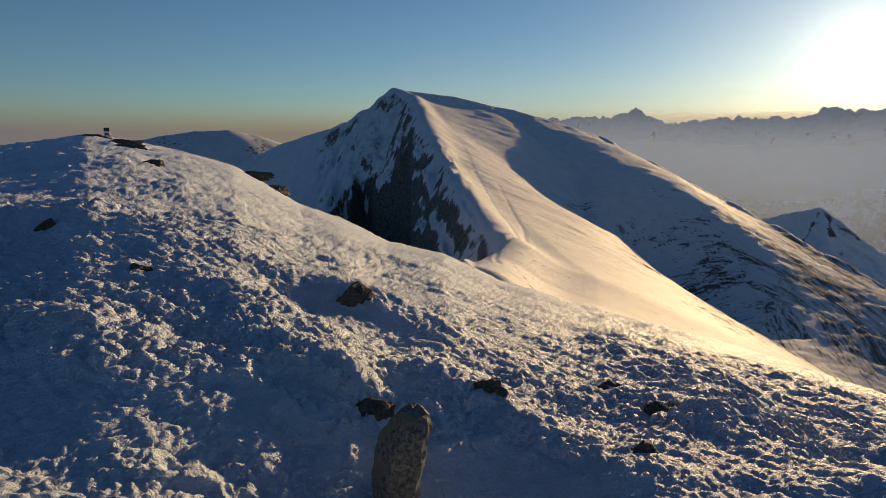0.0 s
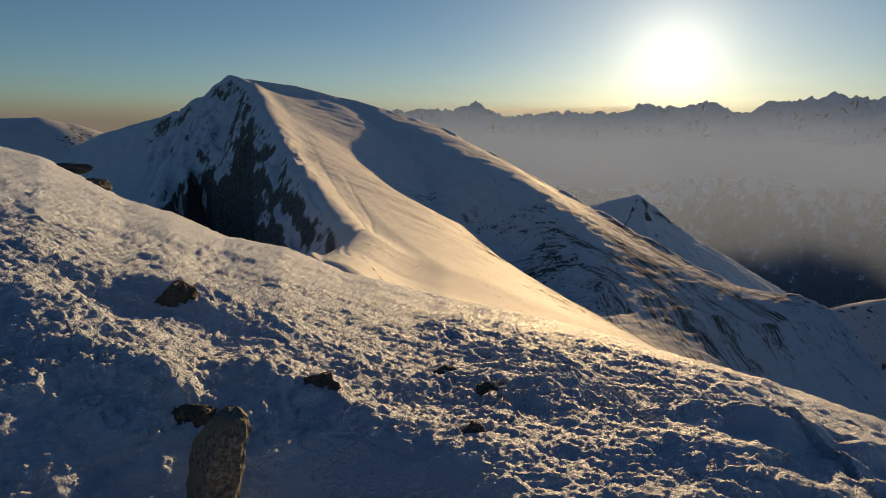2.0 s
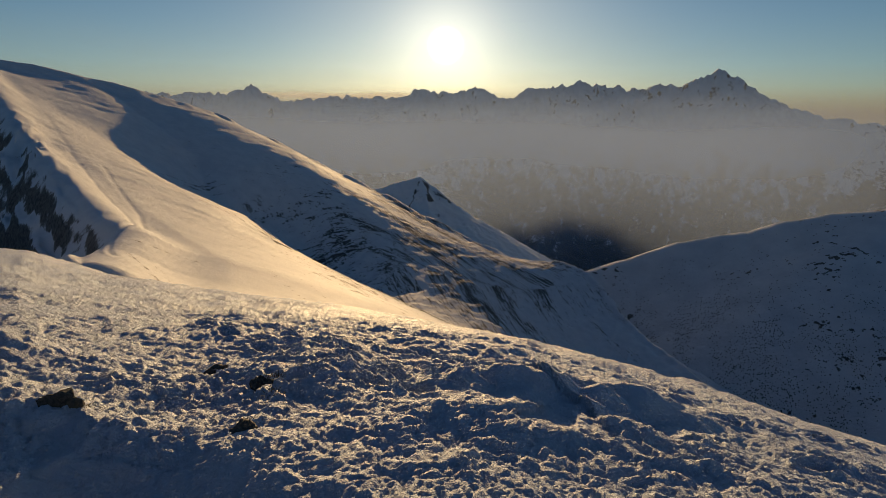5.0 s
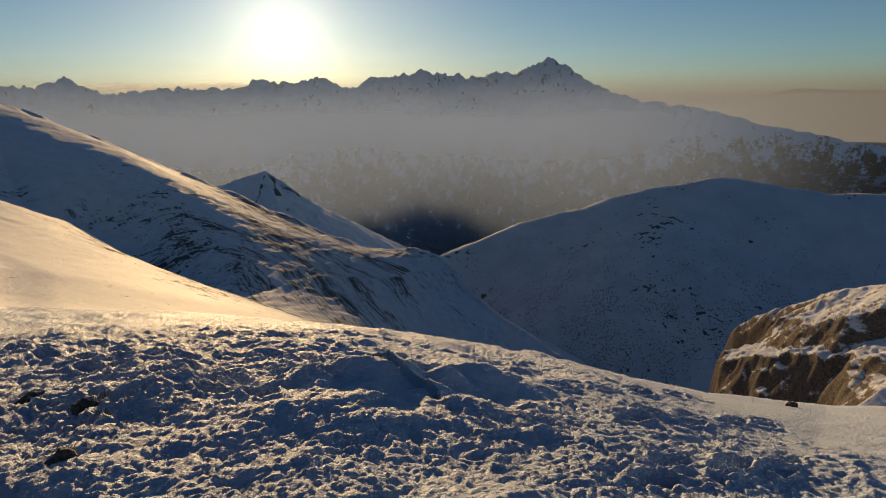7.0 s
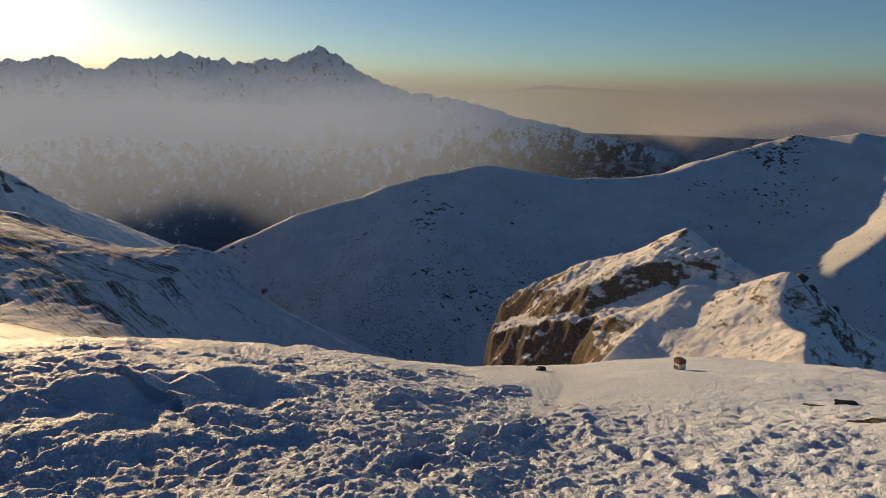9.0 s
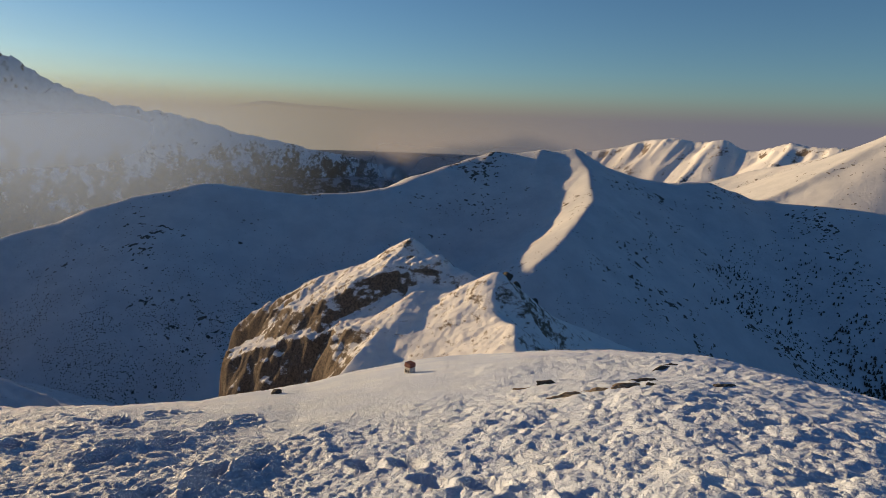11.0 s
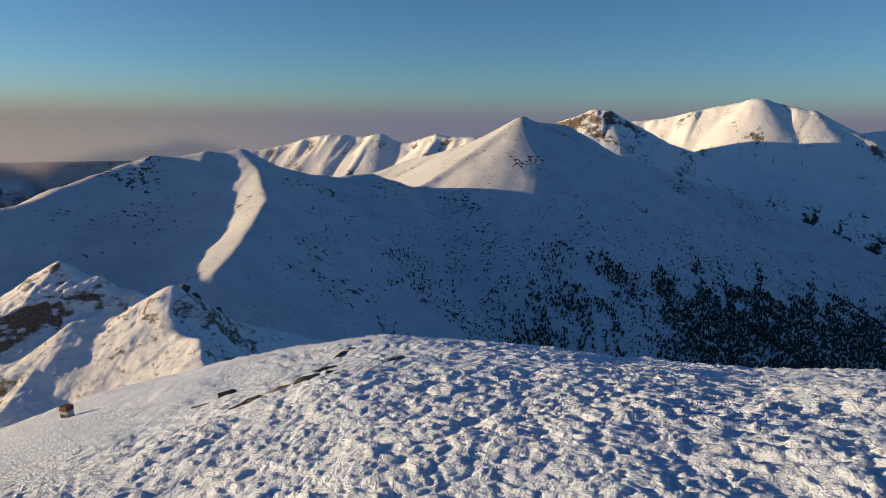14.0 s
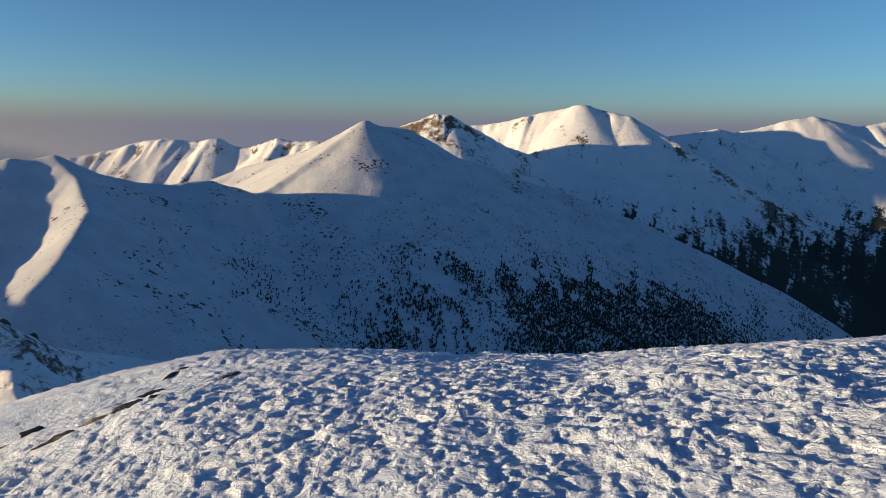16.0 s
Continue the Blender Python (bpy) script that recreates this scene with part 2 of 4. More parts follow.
def billow(x, y, octaves, gain, seed):
    """Rounded lumps upon lumps with creases between them."""
    total, amp = 0.0, 1.0
    for k in range(octaves):
        c, s = math.cos(1.1 * k + 0.4), math.sin(1.1 * k + 0.4)
        total = total + amp * np.abs(gradient_noise(c * x - s * y + 7.3 * k, s * x + c * y - 5.1 * k, seed + 13 * k))
        x, y, amp = x * 2.1, y * 2.1, amp * gain
    return total


def fbm(x, y, octaves=4, gain=0.5, seed=0):
    total, amp = 0.0, 1.0
    for k in range(octaves):
        c, s = math.cos(0.7 * k + 0.3), math.sin(0.7 * k + 0.3)
        total = total + amp * value_noise(c * x - s * y + 17.1 * k, s * x + c * y - 9.7 * k, seed + 31 * k)
        x, y, amp = x * 2.03, y * 2.03, amp * gain
    return total


def clods(x, y, seed=0):
    """Rounded lumps of uneven size: 1 at their middles, 0 between them."""
    ix, iy = np.floor(x).astype(np.int64), np.floor(y).astype(np.int64)
    best = np.zeros_like(x)
    for dx in (-1, 0, 1):
        for dy in (-1, 0, 1):
            cx, cy = ix + dx, iy + dy
            px = cx + hash2(cx, cy, seed)
            py = cy + hash2(cx, cy, seed + 7)
            size = 0.35 + 0.75 * hash2(cx, cy, seed + 13)
            d2 = ((x - px) ** 2 + (y - py) ** 2) / size ** 2
            best = np.maximum(best, size * np.clip(1 - d2, 0, 1))
    return best


def grid_mesh(name, x, y, z, mat, closed=False):
    """A sheet of quads from arrays of rows by columns."""
    rows, cols = x.shape
    me = bpy.data.meshes.new(name)
    me.vertices.add(rows * cols)
    me.vertices.foreach_set("co", np.stack([x, y, z], -1).astype(np.float32).ravel())
    idx = np.arange(rows * cols, dtype=np.int32).reshape(rows, cols)
    right = np.roll(idx, -1, 1) if closed else idx[:, 1:]
    left = idx if closed else idx[:, :-1]
    quads = np.stack([left[:-1], left[1:], right[1:], right[:-1]], -1).reshape(-1, 4)
    n = len(quads)
    me.loops.add(n * 4)
    me.loops.foreach_set("vertex_index", quads.ravel())
    me.polygons.add(n)
    me.polygons.foreach_set("loop_start", np.arange(n, dtype=np.int32) * 4)
    me.polygons.foreach_set("use_smooth", np.ones(n, dtype=bool))
    me.update(calc_edges=True)
    me.materials.append(mat)
    return new(name, me)


def at(bearing, rise, far):
    """A point seen from the summit at a bearing and an angle above the level, metres away."""
    a = radians(bearing)
    return (far * math.sin(a), far * math.cos(a), far * math.tan(radians(rise)))


# ---- the snowy summit underfoot, and the ground out to the horizon ----
# bearing, how steeply the brow is seen from the eye, metres to the brow
BROW = [(-180, 8.00, 25), (-80, 3.00, 40), (-34, 0.69, 58), (-29, -0.05, 60), (-26, 0.25, 60), (-22, 1.23, 58), (-18, 2.53, 54), (-15.5, 4.09, 48), (-12.5, 6.00, 42),
        (-9, 7.27, 38), (-5, 9.37, 34), (0, 10.51, 30), (5, 12.69, 27), (13, 14.88, 23), (20, 15.95, 20), (28, 17.47, 18), (36, 18.60, 16), (45, 19.95, 15),
        (55, 21.46, 14), (65, 22.74, 13), (71, 23.09, 14), (80, 22.49, 18), (88, 20.81, 22), (95, 20.05, 22), (105, 18.68, 20), (114, 17.94, 17), (124, 18.14, 14),
        (134, 18.43, 11.5), (144, 17.95, 11), (152, 16.52, 10.5), (160, 14.84, 10.5), (168, 13.21, 11), (180, 8.00, 20)]
STANDING = 1.62
MOUNDS = [(4.35, 4.75, 0.38, 0.75, 0.42), (5.6, 4.4, 0.20, 0.9, 0.42), (-0.8, 7.6, 0.40, 1.1, 0.6), (-2.8, 8.2, 0.16, 1.4, 0.7), (-5.0, 8.6, 0.16, 1.6, 0.8), (-8.2, 10.5, 0.18, 2.2, 1.1),
          (0.1, 5.0, 0.20, 1.0, 0.35), (-0.9, 4.8, 0.22, 0.8, 0.35), (-1.8, 6.0, 0.18, 1.0, 0.45), (-0.9, 3.2, -0.38, 1.1, 0.75), (0.6, 3.3, -0.36, 0.9, 0.7), (2.3, 6.0, 0.14, 0.7, 0.4), 
          (8.0, -3.0, 0.10, 0.9, 0.5), (3.3, 4.1, 0.10, 1.0, 0.7), (-2.7, 4.5, 0.12, 1.2, 0.4), (-2.3, 3.3, -0.14, 1.2, 0.8)]


def ground_base(x, y):
    """Height of the smooth ground under the snow's relief."""
    r = np.maximum(np.hypot(x, y), 0.01)
    az = np.degrees(np.arctan2(x, y))
    b = np.array(BROW, dtype=float)
    e = np.interp(az, b[:, 0], b[:, 1])
    brow = np.interp(az, b[:, 0], b[:, 2])
    bend = STANDING / brow ** 2
    a = np.tan(np.radians(e)) - 2 * STANDING / brow
    blend = np.clip(r / 3.0, 0, 1)
    steep = 0.62
    r0 = np.maximum((steep - a) / (2 * bend), 0.0)
    near = np.minimum(r, r0)
    z = -STANDING - a * near * blend - bend * near ** 2 - steep * (r - near)
    plain = -620.0 + 356.0 * np.clip((r - 2000.0) / 2700.0, 0, 1)
    return np.maximum(z, plain)


def relief(x, y):
    """The snow's relief: drifts, mounds, crusted clods and trodden hollows."""
    r = np.hypot(x, y)
    az = np.degrees(np.arctan2(x, y))
    h = 0.06 * fbm(x / 3.1, y / 3.1, 3, 0.5, 3)
    for mx, my, high, wide, deep in MOUNDS:
        c, s = math.cos(radians(-25)), math.sin(radians(-25))
        u, v = (x - mx) * c + (y - my) * s, -(x - mx) * s + (y - my) * c
        h = h + high * np.exp(-(u / wide) ** 2 - (v / deep) ** 2)
    frost = np.clip(0.8 + (h + 0.10) / 0.3, 0.65, 1)
    heap = np.exp(-((x - 4.9) / 1.5) ** 2 - ((y - 4.3) / 0.9) ** 2)
    h = h + heap * (0.10 * fbm(x / 0.75, y / 0.6, 3, 0.6, 15) + 0.12 * clods(x / 0.42, y / 0.36, 16) * (fbm(x / 0.9, y / 0.9, 2, 0.5, 17) > -0.2))
    smooth = np.exp(-((az - 84) / 16) ** 2) * np.clip((r - 7.5) / 3, 0, 1)
    rough = frost * (1 - 0.85 * smooth) * (0.85 + 0.30 * np.clip(fbm(x / 2.2, y / 2.2, 2, 0.5, 11), -1, 1))
    windward = np.clip((r - 5.5) / 3, 0, 1) * np.clip((82 - az) / 12, 0, 1) * np.clip((az + 4) / 12, 0, 1)
    rough = rough * (1 - 0.15 * windward) * (1 - 0.45 * heap)
    trodden = np.clip((az - 55) / 40, 0, 1)
    wx, wy = x + 0.05 * fbm(x / 0.3, y / 0.3, 2, 0.6, 21), y + 0.05 * fbm(x / 0.3, y / 0.3, 2, 0.6, 22)
    knobs = (0.034 - 0.008 * trodden) * clods(wx / 0.115, wy / 0.10, 31) + (0.034 - 0.010 * trodden) * clods(wx / 0.05, wy / 0.046, 32) + 0.030 * trodden * clods(wx / 0.17, wy / 0.16, 33)
    # rime grains, thrown into small sharp ridges across the wind
    q, p = 0.8 * wx + 0.6 * wy, 0.8 * wy - 0.6 * wx
    rime = 1.0 - 1.6 * np.abs(gradient_noise(q / 0.16, p / 0.075, 41))
    rime = rime * 0.022 + 0.016 * (1.0 - 1.6 * np.abs(gradient_noise(q / 0.05 + 3.1, p / 0.034, 42)))
    knobs = (knobs + (1 - 0.75 * trodden) * rime) * (1 - 0.35 * np.exp(-((az - 48) / 24) ** 2))
    lumps = 0.020 * billow(wx / 0.12, wy / 0.10, 2, 0.6, 5) + (0.010 + 0.012 * trodden) * billow(wx / 0.3, wy / 0.26, 1, 0.5, 6) + knobs
    # ripples that the wind has cut across the sun's way
    cross, down = 0.84 * wx - 0.54 * wy, 0.54 * wx + 0.84 * wy
    ripples = 1.0 - 1.7 * np.abs(gradient_noise(cross / 0.55, down / 0.24, 51)) + 0.6 * gradient_noise(cross / 0.24, down / 0.13, 52)
    lumps = lumps + 0.014 * (1 - trodden) * ripples * np.clip((r - 3.2) / 2.5, 0, 1)
    swell = (0.05 - 0.028 * trodden) * fbm(x / 0.8, y / 0.7, 3, 0.5, 14)
    chunks = (0.045 + 0.004 * trodden) * clods(wx / 0.27, wy / 0.23, 12) * np.clip(2.5 * fbm(x / 1.1, y / 1.1, 2, 0.5, 13), 0, 1)
    tracks = clods(wx / 0.48, wy / 0.36, 8)
    pits = (-0.06 + 0.052 * trodden) * np.clip(2.2 * tracks, 0, 1) * np.clip(3.0 * fbm(x / 1.9, y / 1.9, 2, 0.5, 9) + 0.6 * trodden, 0, 1)
    return h + rough * (lumps + chunks + pits + swell) - 0.06


# lines of footprints in the crust: from, to, steps
TRACKS = [((2.35, 9.6), (3.25, 4.7), 12), ((3.2, 9.3), (3.55, 5.5), 9), ((3.6, 7.9), (5.3, 5.6), 7), ((4.6, 8.9), (5.6, 8.3), 3), ((2.2, 5.7), (4.2, 6.3), 5),
          ((6.4, 4.0), (10.4, 3.6), 9), ((6.2, 2.9), (9.8, 2.2), 8), ((4.6, 1.9), (7.4, 1.3), 6), ((6.8, 0.4), (4.6, -1.6), 6)]


def footprints(x, y):
    rng = random.Random(77)
    h = np.zeros(x.shape)
    for (x0, y0), (x1, y1), steps in TRACKS:
        length = math.hypot(x1 - x0, y1 - y0)
        ux, uy = (x1 - x0) / length, (y1 - y0) / length
        for k in range(steps):
            side = 0.11 if k % 2 else -0.11
            f = (k + rng.uniform(0.3, 0.7)) / steps * length
            cx, cy = x0 + ux * f - uy * side + rng.uniform(-0.05, 0.05), y0 + uy * f + ux * side + rng.uniform(-0.05, 0.05)
            near = np.nonzero((np.abs(x - cx) < 0.5) & (np.abs(y - cy) < 0.5))
            dx, dy = x[near] - cx, y[near] - cy
            u, v = (dx * ux + dy * uy) / 0.19, (dy * ux - dx * uy) / 0.10
            d = np.sqrt(u * u + v * v)
            h[near] += -rng.uniform(0.07, 0.11) * np.clip((1.25 - d) / 0.4, 0, 1) + 0.035 * np.exp(-((d - 1.5) / 0.3) ** 2)
    return h


def ground_height(x, y):
    x, y = np.asarray(x, dtype=float), np.asarray(y, dtype=float)
    z = ground_base(x, y)
    near = np.hypot(x, y) < 120
    u, v = x[near], y[near]
    z[near] += (relief(u, v) + footprints(u, v)) * np.clip(1 - (np.hypot(u, v) - 60) / 60, 0, 1)
    return z


def at_ground(x, y):
    return float(ground_height(np.array([x]), np.array([y]))[0])


def build_ground():
    az = np.concatenate([np.arange(-54, 178, 0.19), np.arange(178, 306, 2.0)])
    r = [0.004, 0.3]
    while r[-1] < 4940:
        d = r[-1]
        r.append(d * (1.03 if d < 2.2 else 1.0048 if d < 12 else 1.012 if d < 70 else 1.045))
    r = np.array(r)
    a = np.radians(az)
    x, y = r[:, None] * np.sin(a)[None], r[:, None] * np.cos(a)[None]
    ob = grid_mesh("ground", x, y, ground_height(x, y), SNOW, closed=True)
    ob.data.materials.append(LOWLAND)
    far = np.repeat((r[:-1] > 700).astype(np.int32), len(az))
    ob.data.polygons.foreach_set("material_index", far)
    tagged(ob, "wind-crusted trodden snow on a mountain summit in low sunlight", "snow", kind="structure")


build_ground()


# ---- mountains, each from the lines of its ridges ----
def ridge_field(x, y, points, left, right, round_off, flute=0.0, flute_length=60.0, seed=0, flute_from=0.5, cap=0.0):
    """Height of the ground round one ridge line: it falls to the left and right of the line's way at those slopes."""
    best = np.full(x.shape, -1e4)
    run = 0.0
    for (x0, y0, z0), (x1, y1, z1) in zip(points[:-1], points[1:]):
        dx, dy = x1 - x0, y1 - y0
        length = math.hypot(dx, dy)
        u = ((x - x0) * dx + (y - y0) * dy) / length ** 2
        t = np.clip(u, 0, 1)
        ox, oy = x - x0 - t * dx, y - y0 - t * dy
        d = np.hypot(ox, oy)
        side = (dx * oy - dy * ox) / (length * np.maximum(d, 1e-6))
        slope = right + (left - right) * (0.5 + 0.5 * side)
        h = z0 + t * (z1 - z0) - slope * (np.sqrt(d * d + round_off ** 2) - round_off)
        if flute:
            s = (run + t * length) / flute_length
            wave = value_noise(s + 0.25 * value_noise(d / flute_length * 0.6, s, seed + 2), d / flute_length * 0.12, seed) + 0.5 * value_noise(s * 2.3, d / flute_length * 0.2, seed + 5)
            h = h + flute * wave * np.clip(d / (flute_length * flute_from), 0, 1)
        if cap and (x0, y0, z0) == points[0]:
            h = h - cap * length * np.clip(-u, 0, None)
        if cap and (x1, y1, z1) == points[-1]:
            h = h - cap * length * np.clip(u - 1, 0, None)
        best = np.maximum(best, h)
        run += length
    return best


def together(fields, soft):
    top = fields[0]
    for f in fields[1:]:
        hi = np.maximum(top, f)
        top = hi + soft * np.log1p(np.exp(-np.abs(top - f) / soft))
    return top


def mountain(name, spans, step, ridges, soft, rough, mat, shape=None, seed=0):
    """spans: bearings and metres that it covers. ridges: points, slopes left and right, rounding, flutes, their length."""
    az = np.radians(np.arange(spans[0], spans[1], step[0]))
    n = int(math.log(spans[3] / spans[2]) / step[1])
    r = spans[2] * np.exp(np.arange(n + 1) * step[1])
    x, y = r[:, None] * np.sin(az)[None], r[:, None] * np.cos(az)[None]
    return grid_mesh(name, x, y, mountain_height(x, y, ridges, soft, rough, shape, seed), mat)


def mountain_height(x, y, ridges, soft, rough, shape=None, seed=0):
    fields = [ridge_field(x, y, [at(*p) for p in pts], sl, sr, w, fl, fll, seed + 3 * k, 0.5, *cap) for k, (pts, sl, sr, w, fl, fll, *cap) in enumerate(ridges)]
    z = together(fields, soft)
    for size, amp in rough:
        z = z + amp * fbm(x / size, y / size, 4, 0.5, seed + int(size))
    if shape:
        z = shape(x, y, z)
    return z


RIB = [(-4.1, 3.9, 490), (-2.6, 3.6, 465), (-1.9, 2.2, 395), (-1.2, 0.55, 345), (0.3, -2.41, 272), (2.3, -5.4, 218), (4.4, -7.9, 180), (6.2, -9.4, 155), (4.4, -10.6, 128), (3.0, -11.5, 95)]
LONG_RIDGE = [(-4.4, 3.95, 490), (-2.2, 3.75, 500), (0.8, 3.35, 515), (5.7, 2.38, 540), (9.6, 1.3, 565), (13.0, 0.06, 590), (16.8, -1.83, 610), (20.1, -3.57, 620), (23.7, -5.3, 625), (27.1, -6.9, 625),
              (31.2, -9.0, 620), (36.3, -11.4, 620), (38.8, -12.4, 620), (42.1, -12.8, 630)]
RIDGE_END = [(42.1, -12.75, 630), (43.2, -12.5, 635), (45.8, -13.4, 620), (47.2, -14.7, 600), (48.9, -16.8, 570), (51.4, -18.7, 530), (54.3, -20.4, 500), (57.0, -22.0, 470), (63, -28, 430), (72, -36, 400)]
# the hollow between the rib and the long ridge
HOLLOW = [(4.4, 2.4, 527), (6.2, 1.2, 515), (8.0, -0.3, 498), (9.6, -1.5, 482), (11.4, -3.5, 460), (12.2, -5.5, 438), (12.6, -7.25, 415), (14.1, -9.0, 405), (16.8, -10.8, 405), (19.7, -12.3, 400), (22.1, -14.0, 380),
          (26, -15.6, 354), (30, -17.1, 332), (36, -19.4, 315), (46, -23, 300), (60, -30, 280)]


def nearest(x, y, line):
    """Distance from a line, the line's softened height there, and the side: positive to the left of its way."""
    best, side = np.full(x.shape, 1e9), np.zeros(x.shape)
    high, total = np.zeros(x.shape), np.zeros(x.shape)
    pts = [at(*p) for p in line]
    for (x0, y0, z0), (x1, y1, z1) in zip(pts[:-1], pts[1:]):
        dx, dy = x1 - x0, y1 - y0
        length = math.hypot(dx, dy)
        t = np.clip(((x - x0) * dx + (y - y0) * dy) / length ** 2, 0, 1)
        ox, oy = x - x0 - t * dx, y - y0 - t * dy
        d = np.hypot(ox, oy)
        side = np.where(d < best - 1e-6, np.sign(dx * oy - dy * ox), side)
        best = np.minimum(best, d)
        n = max(2, int(length / 16))
        for k in range(n):
            f = (k + 0.5) / n
            w = length / n / ((x - x0 - f * dx) ** 2 + (y - y0 - f * dy) ** 2 + 60.0) ** 1.8
            high, total = high + w * (z0 + f * (z1 - z0)), total + w
    return best, high / total, side


def hollow_slopes(x, y, z):
    """The smooth sunny flank of the rib and the shaded flank of the long ridge, which meet in the hollow."""
    d_rib, z_rib, side_rib = nearest(x, y, RIB)
    d_top, z_top, side_top = nearest(x, y, LONG_RIDGE + RIDGE_END[1:])
    d_low, z_low, side_low = nearest(x, y, HOLLOW)
    a, b, c = 1 / (d_rib + 1), 1 / (d_low + 1), 40 / (d_top + 1) / (d_top + 40)
    sunny = (a * z_rib + b * z_low + c * z_top) / (a + b + c)
    low = np.clip((400 - np.hypot(x, y)) / 100, 0, 1)
    sunny = sunny + low * (np.minimum(sunny, z_rib - 0.39 * d_rib) - sunny)
    t = d_low / (d_low + d_top + 1e-6)
    sag = np.interp(np.degrees(np.arctan2(x, y)), [13, 22], [1.5, 1.05])
    broad = np.interp(np.degrees(np.arctan2(x, y)), [16, 22, 30, 44], [0.0, 0.3, 0.9, 1.0])
    shady = z_low + (z_top - z_low) * ((1 - broad) * t ** sag + broad * (1 - (1 - t) ** 2.4))
    side = np.where(side_low > 0, shady, sunny)
    inside = (side_rib > 0) & (side_top < 0)
    edge = np.clip(np.minimum(d_rib, 1.6 * d_top) / 22.0, 0, 1)
    edge = edge * edge * (3 - 2 * edge)
    return np.where(inside, z + (side - z) * edge, z)


def peak_shape(x, y, z):
    # ledges and gullies on the dark face beside the rib
    az = np.degrees(np.arctan2(x, y))
    face = np.clip((0.5 + 8 * np.clip(-z / 40, 0, 1) * 0.6 - az) / 2.0, 0, 1) * np.clip((az + 12) / 2.0, 0, 1) * np.clip((6 - z) / 14, 0, 1)
    w = z + 5.0 * fbm(x / 30, y / 30, 3, 0.5, 71)
    z = z + face * (1.3 * np.clip((az + 4.5) / 2, 0, 1) * np.sin(w / 2.1) + 3.2 * fbm(x / 8, y / 30, 4, 0.6, 72))
    upper = np.clip((az + 10) / 2, 0, 1) * np.clip((-1.5 - az) / 1.5, 0, 1) * np.clip((30 - z) / 10, 0, 1) * np.clip((z + 30) / 10, 0, 1)
    z = z + 3.0 * upper * fbm(x / 9, y / 9, 4, 0.6, 75)
    # the sheer dark wall
    r = np.hypot(x, y)
    brink = 399 + 9 * fbm(x / 12, y / 12, 3, 0.6, 73) - 12 * np.clip(np.abs(az + 7.9) - 1.3, 0, None)
    wall = np.maximum(-9 + 7.0 * fbm(x / 9, y / 9, 3, 0.6, 74) - 3.0 * (brink - r), -120)
    inside = np.abs(az + 7.4) < 4.5
    z = np.where(inside & (r < brink), np.minimum(z, wall), z)
    open_slope = np.clip((r - 190) / 90, 0, 1) * np.clip((az + 1.0) / 3.0, 0, 1)
    z = hollow_slopes(x, y, z)
    # wind-carved ribs in the snow and bared stony streaks, which run down the slope
    u, v = 0.83 * x + 0.56 * y, 0.83 * y - 0.56 * x
    z = z + open_slope * (0.5 * fbm(x / 40, y / 40, 3, 0.5, 77) + 0.42 * fbm(u / 26, v / 5.0, 4, 0.6, 78))
    stony = np.clip((az - 17) / 9, 0, 1) * np.clip((r - 300) / 80, 0, 1)
    z = z + stony * (0.5 * np.clip(fbm(u / 30, v / 7.0, 4, 0.6, 79), -0.6, 0.8) + 0.3 * fbm(u / 9, v / 3.5, 3, 0.6, 80))
    # trodden tracks over the saddle and up the slope
    for trail in TRAILS:
        d = np.full(x.shape, 1e3)
        for (x0, y0, _), (x1, y1, _) in zip(trail[:-1], trail[1:]):
            t = np.clip(((x - x0) * (x1 - x0) + (y - y0) * (y1 - y0)) / ((x1 - x0) ** 2 + (y1 - y0) ** 2), 0, 1)
            d = np.minimum(d, np.hypot(x - x0 - t * (x1 - x0), y - y0 - t * (y1 - y0)))
        z = z - 0.3 * np.exp(-(d / 0.6) ** 2)
    return z


TRAILS = [[at(*p) for p in line] for line in (
    [(4.2, -12, 112), (4.0, -11, 126), (4.6, -10, 150), (6.9, -9.3, 172), (6.2, -8.2, 195), (4.4, -6.6, 235), (3.2, -4.8, 280), (2.4, -3.0, 320), (1.6, -1.2, 370)],
    [(5.0, -12, 112), (4.7, -11, 128), (5.2, -10, 152), (7.5, -9.1, 178), (7.2, -7.6, 208), (5.8, -6.0, 250), (4.8, -4.4, 295)])]


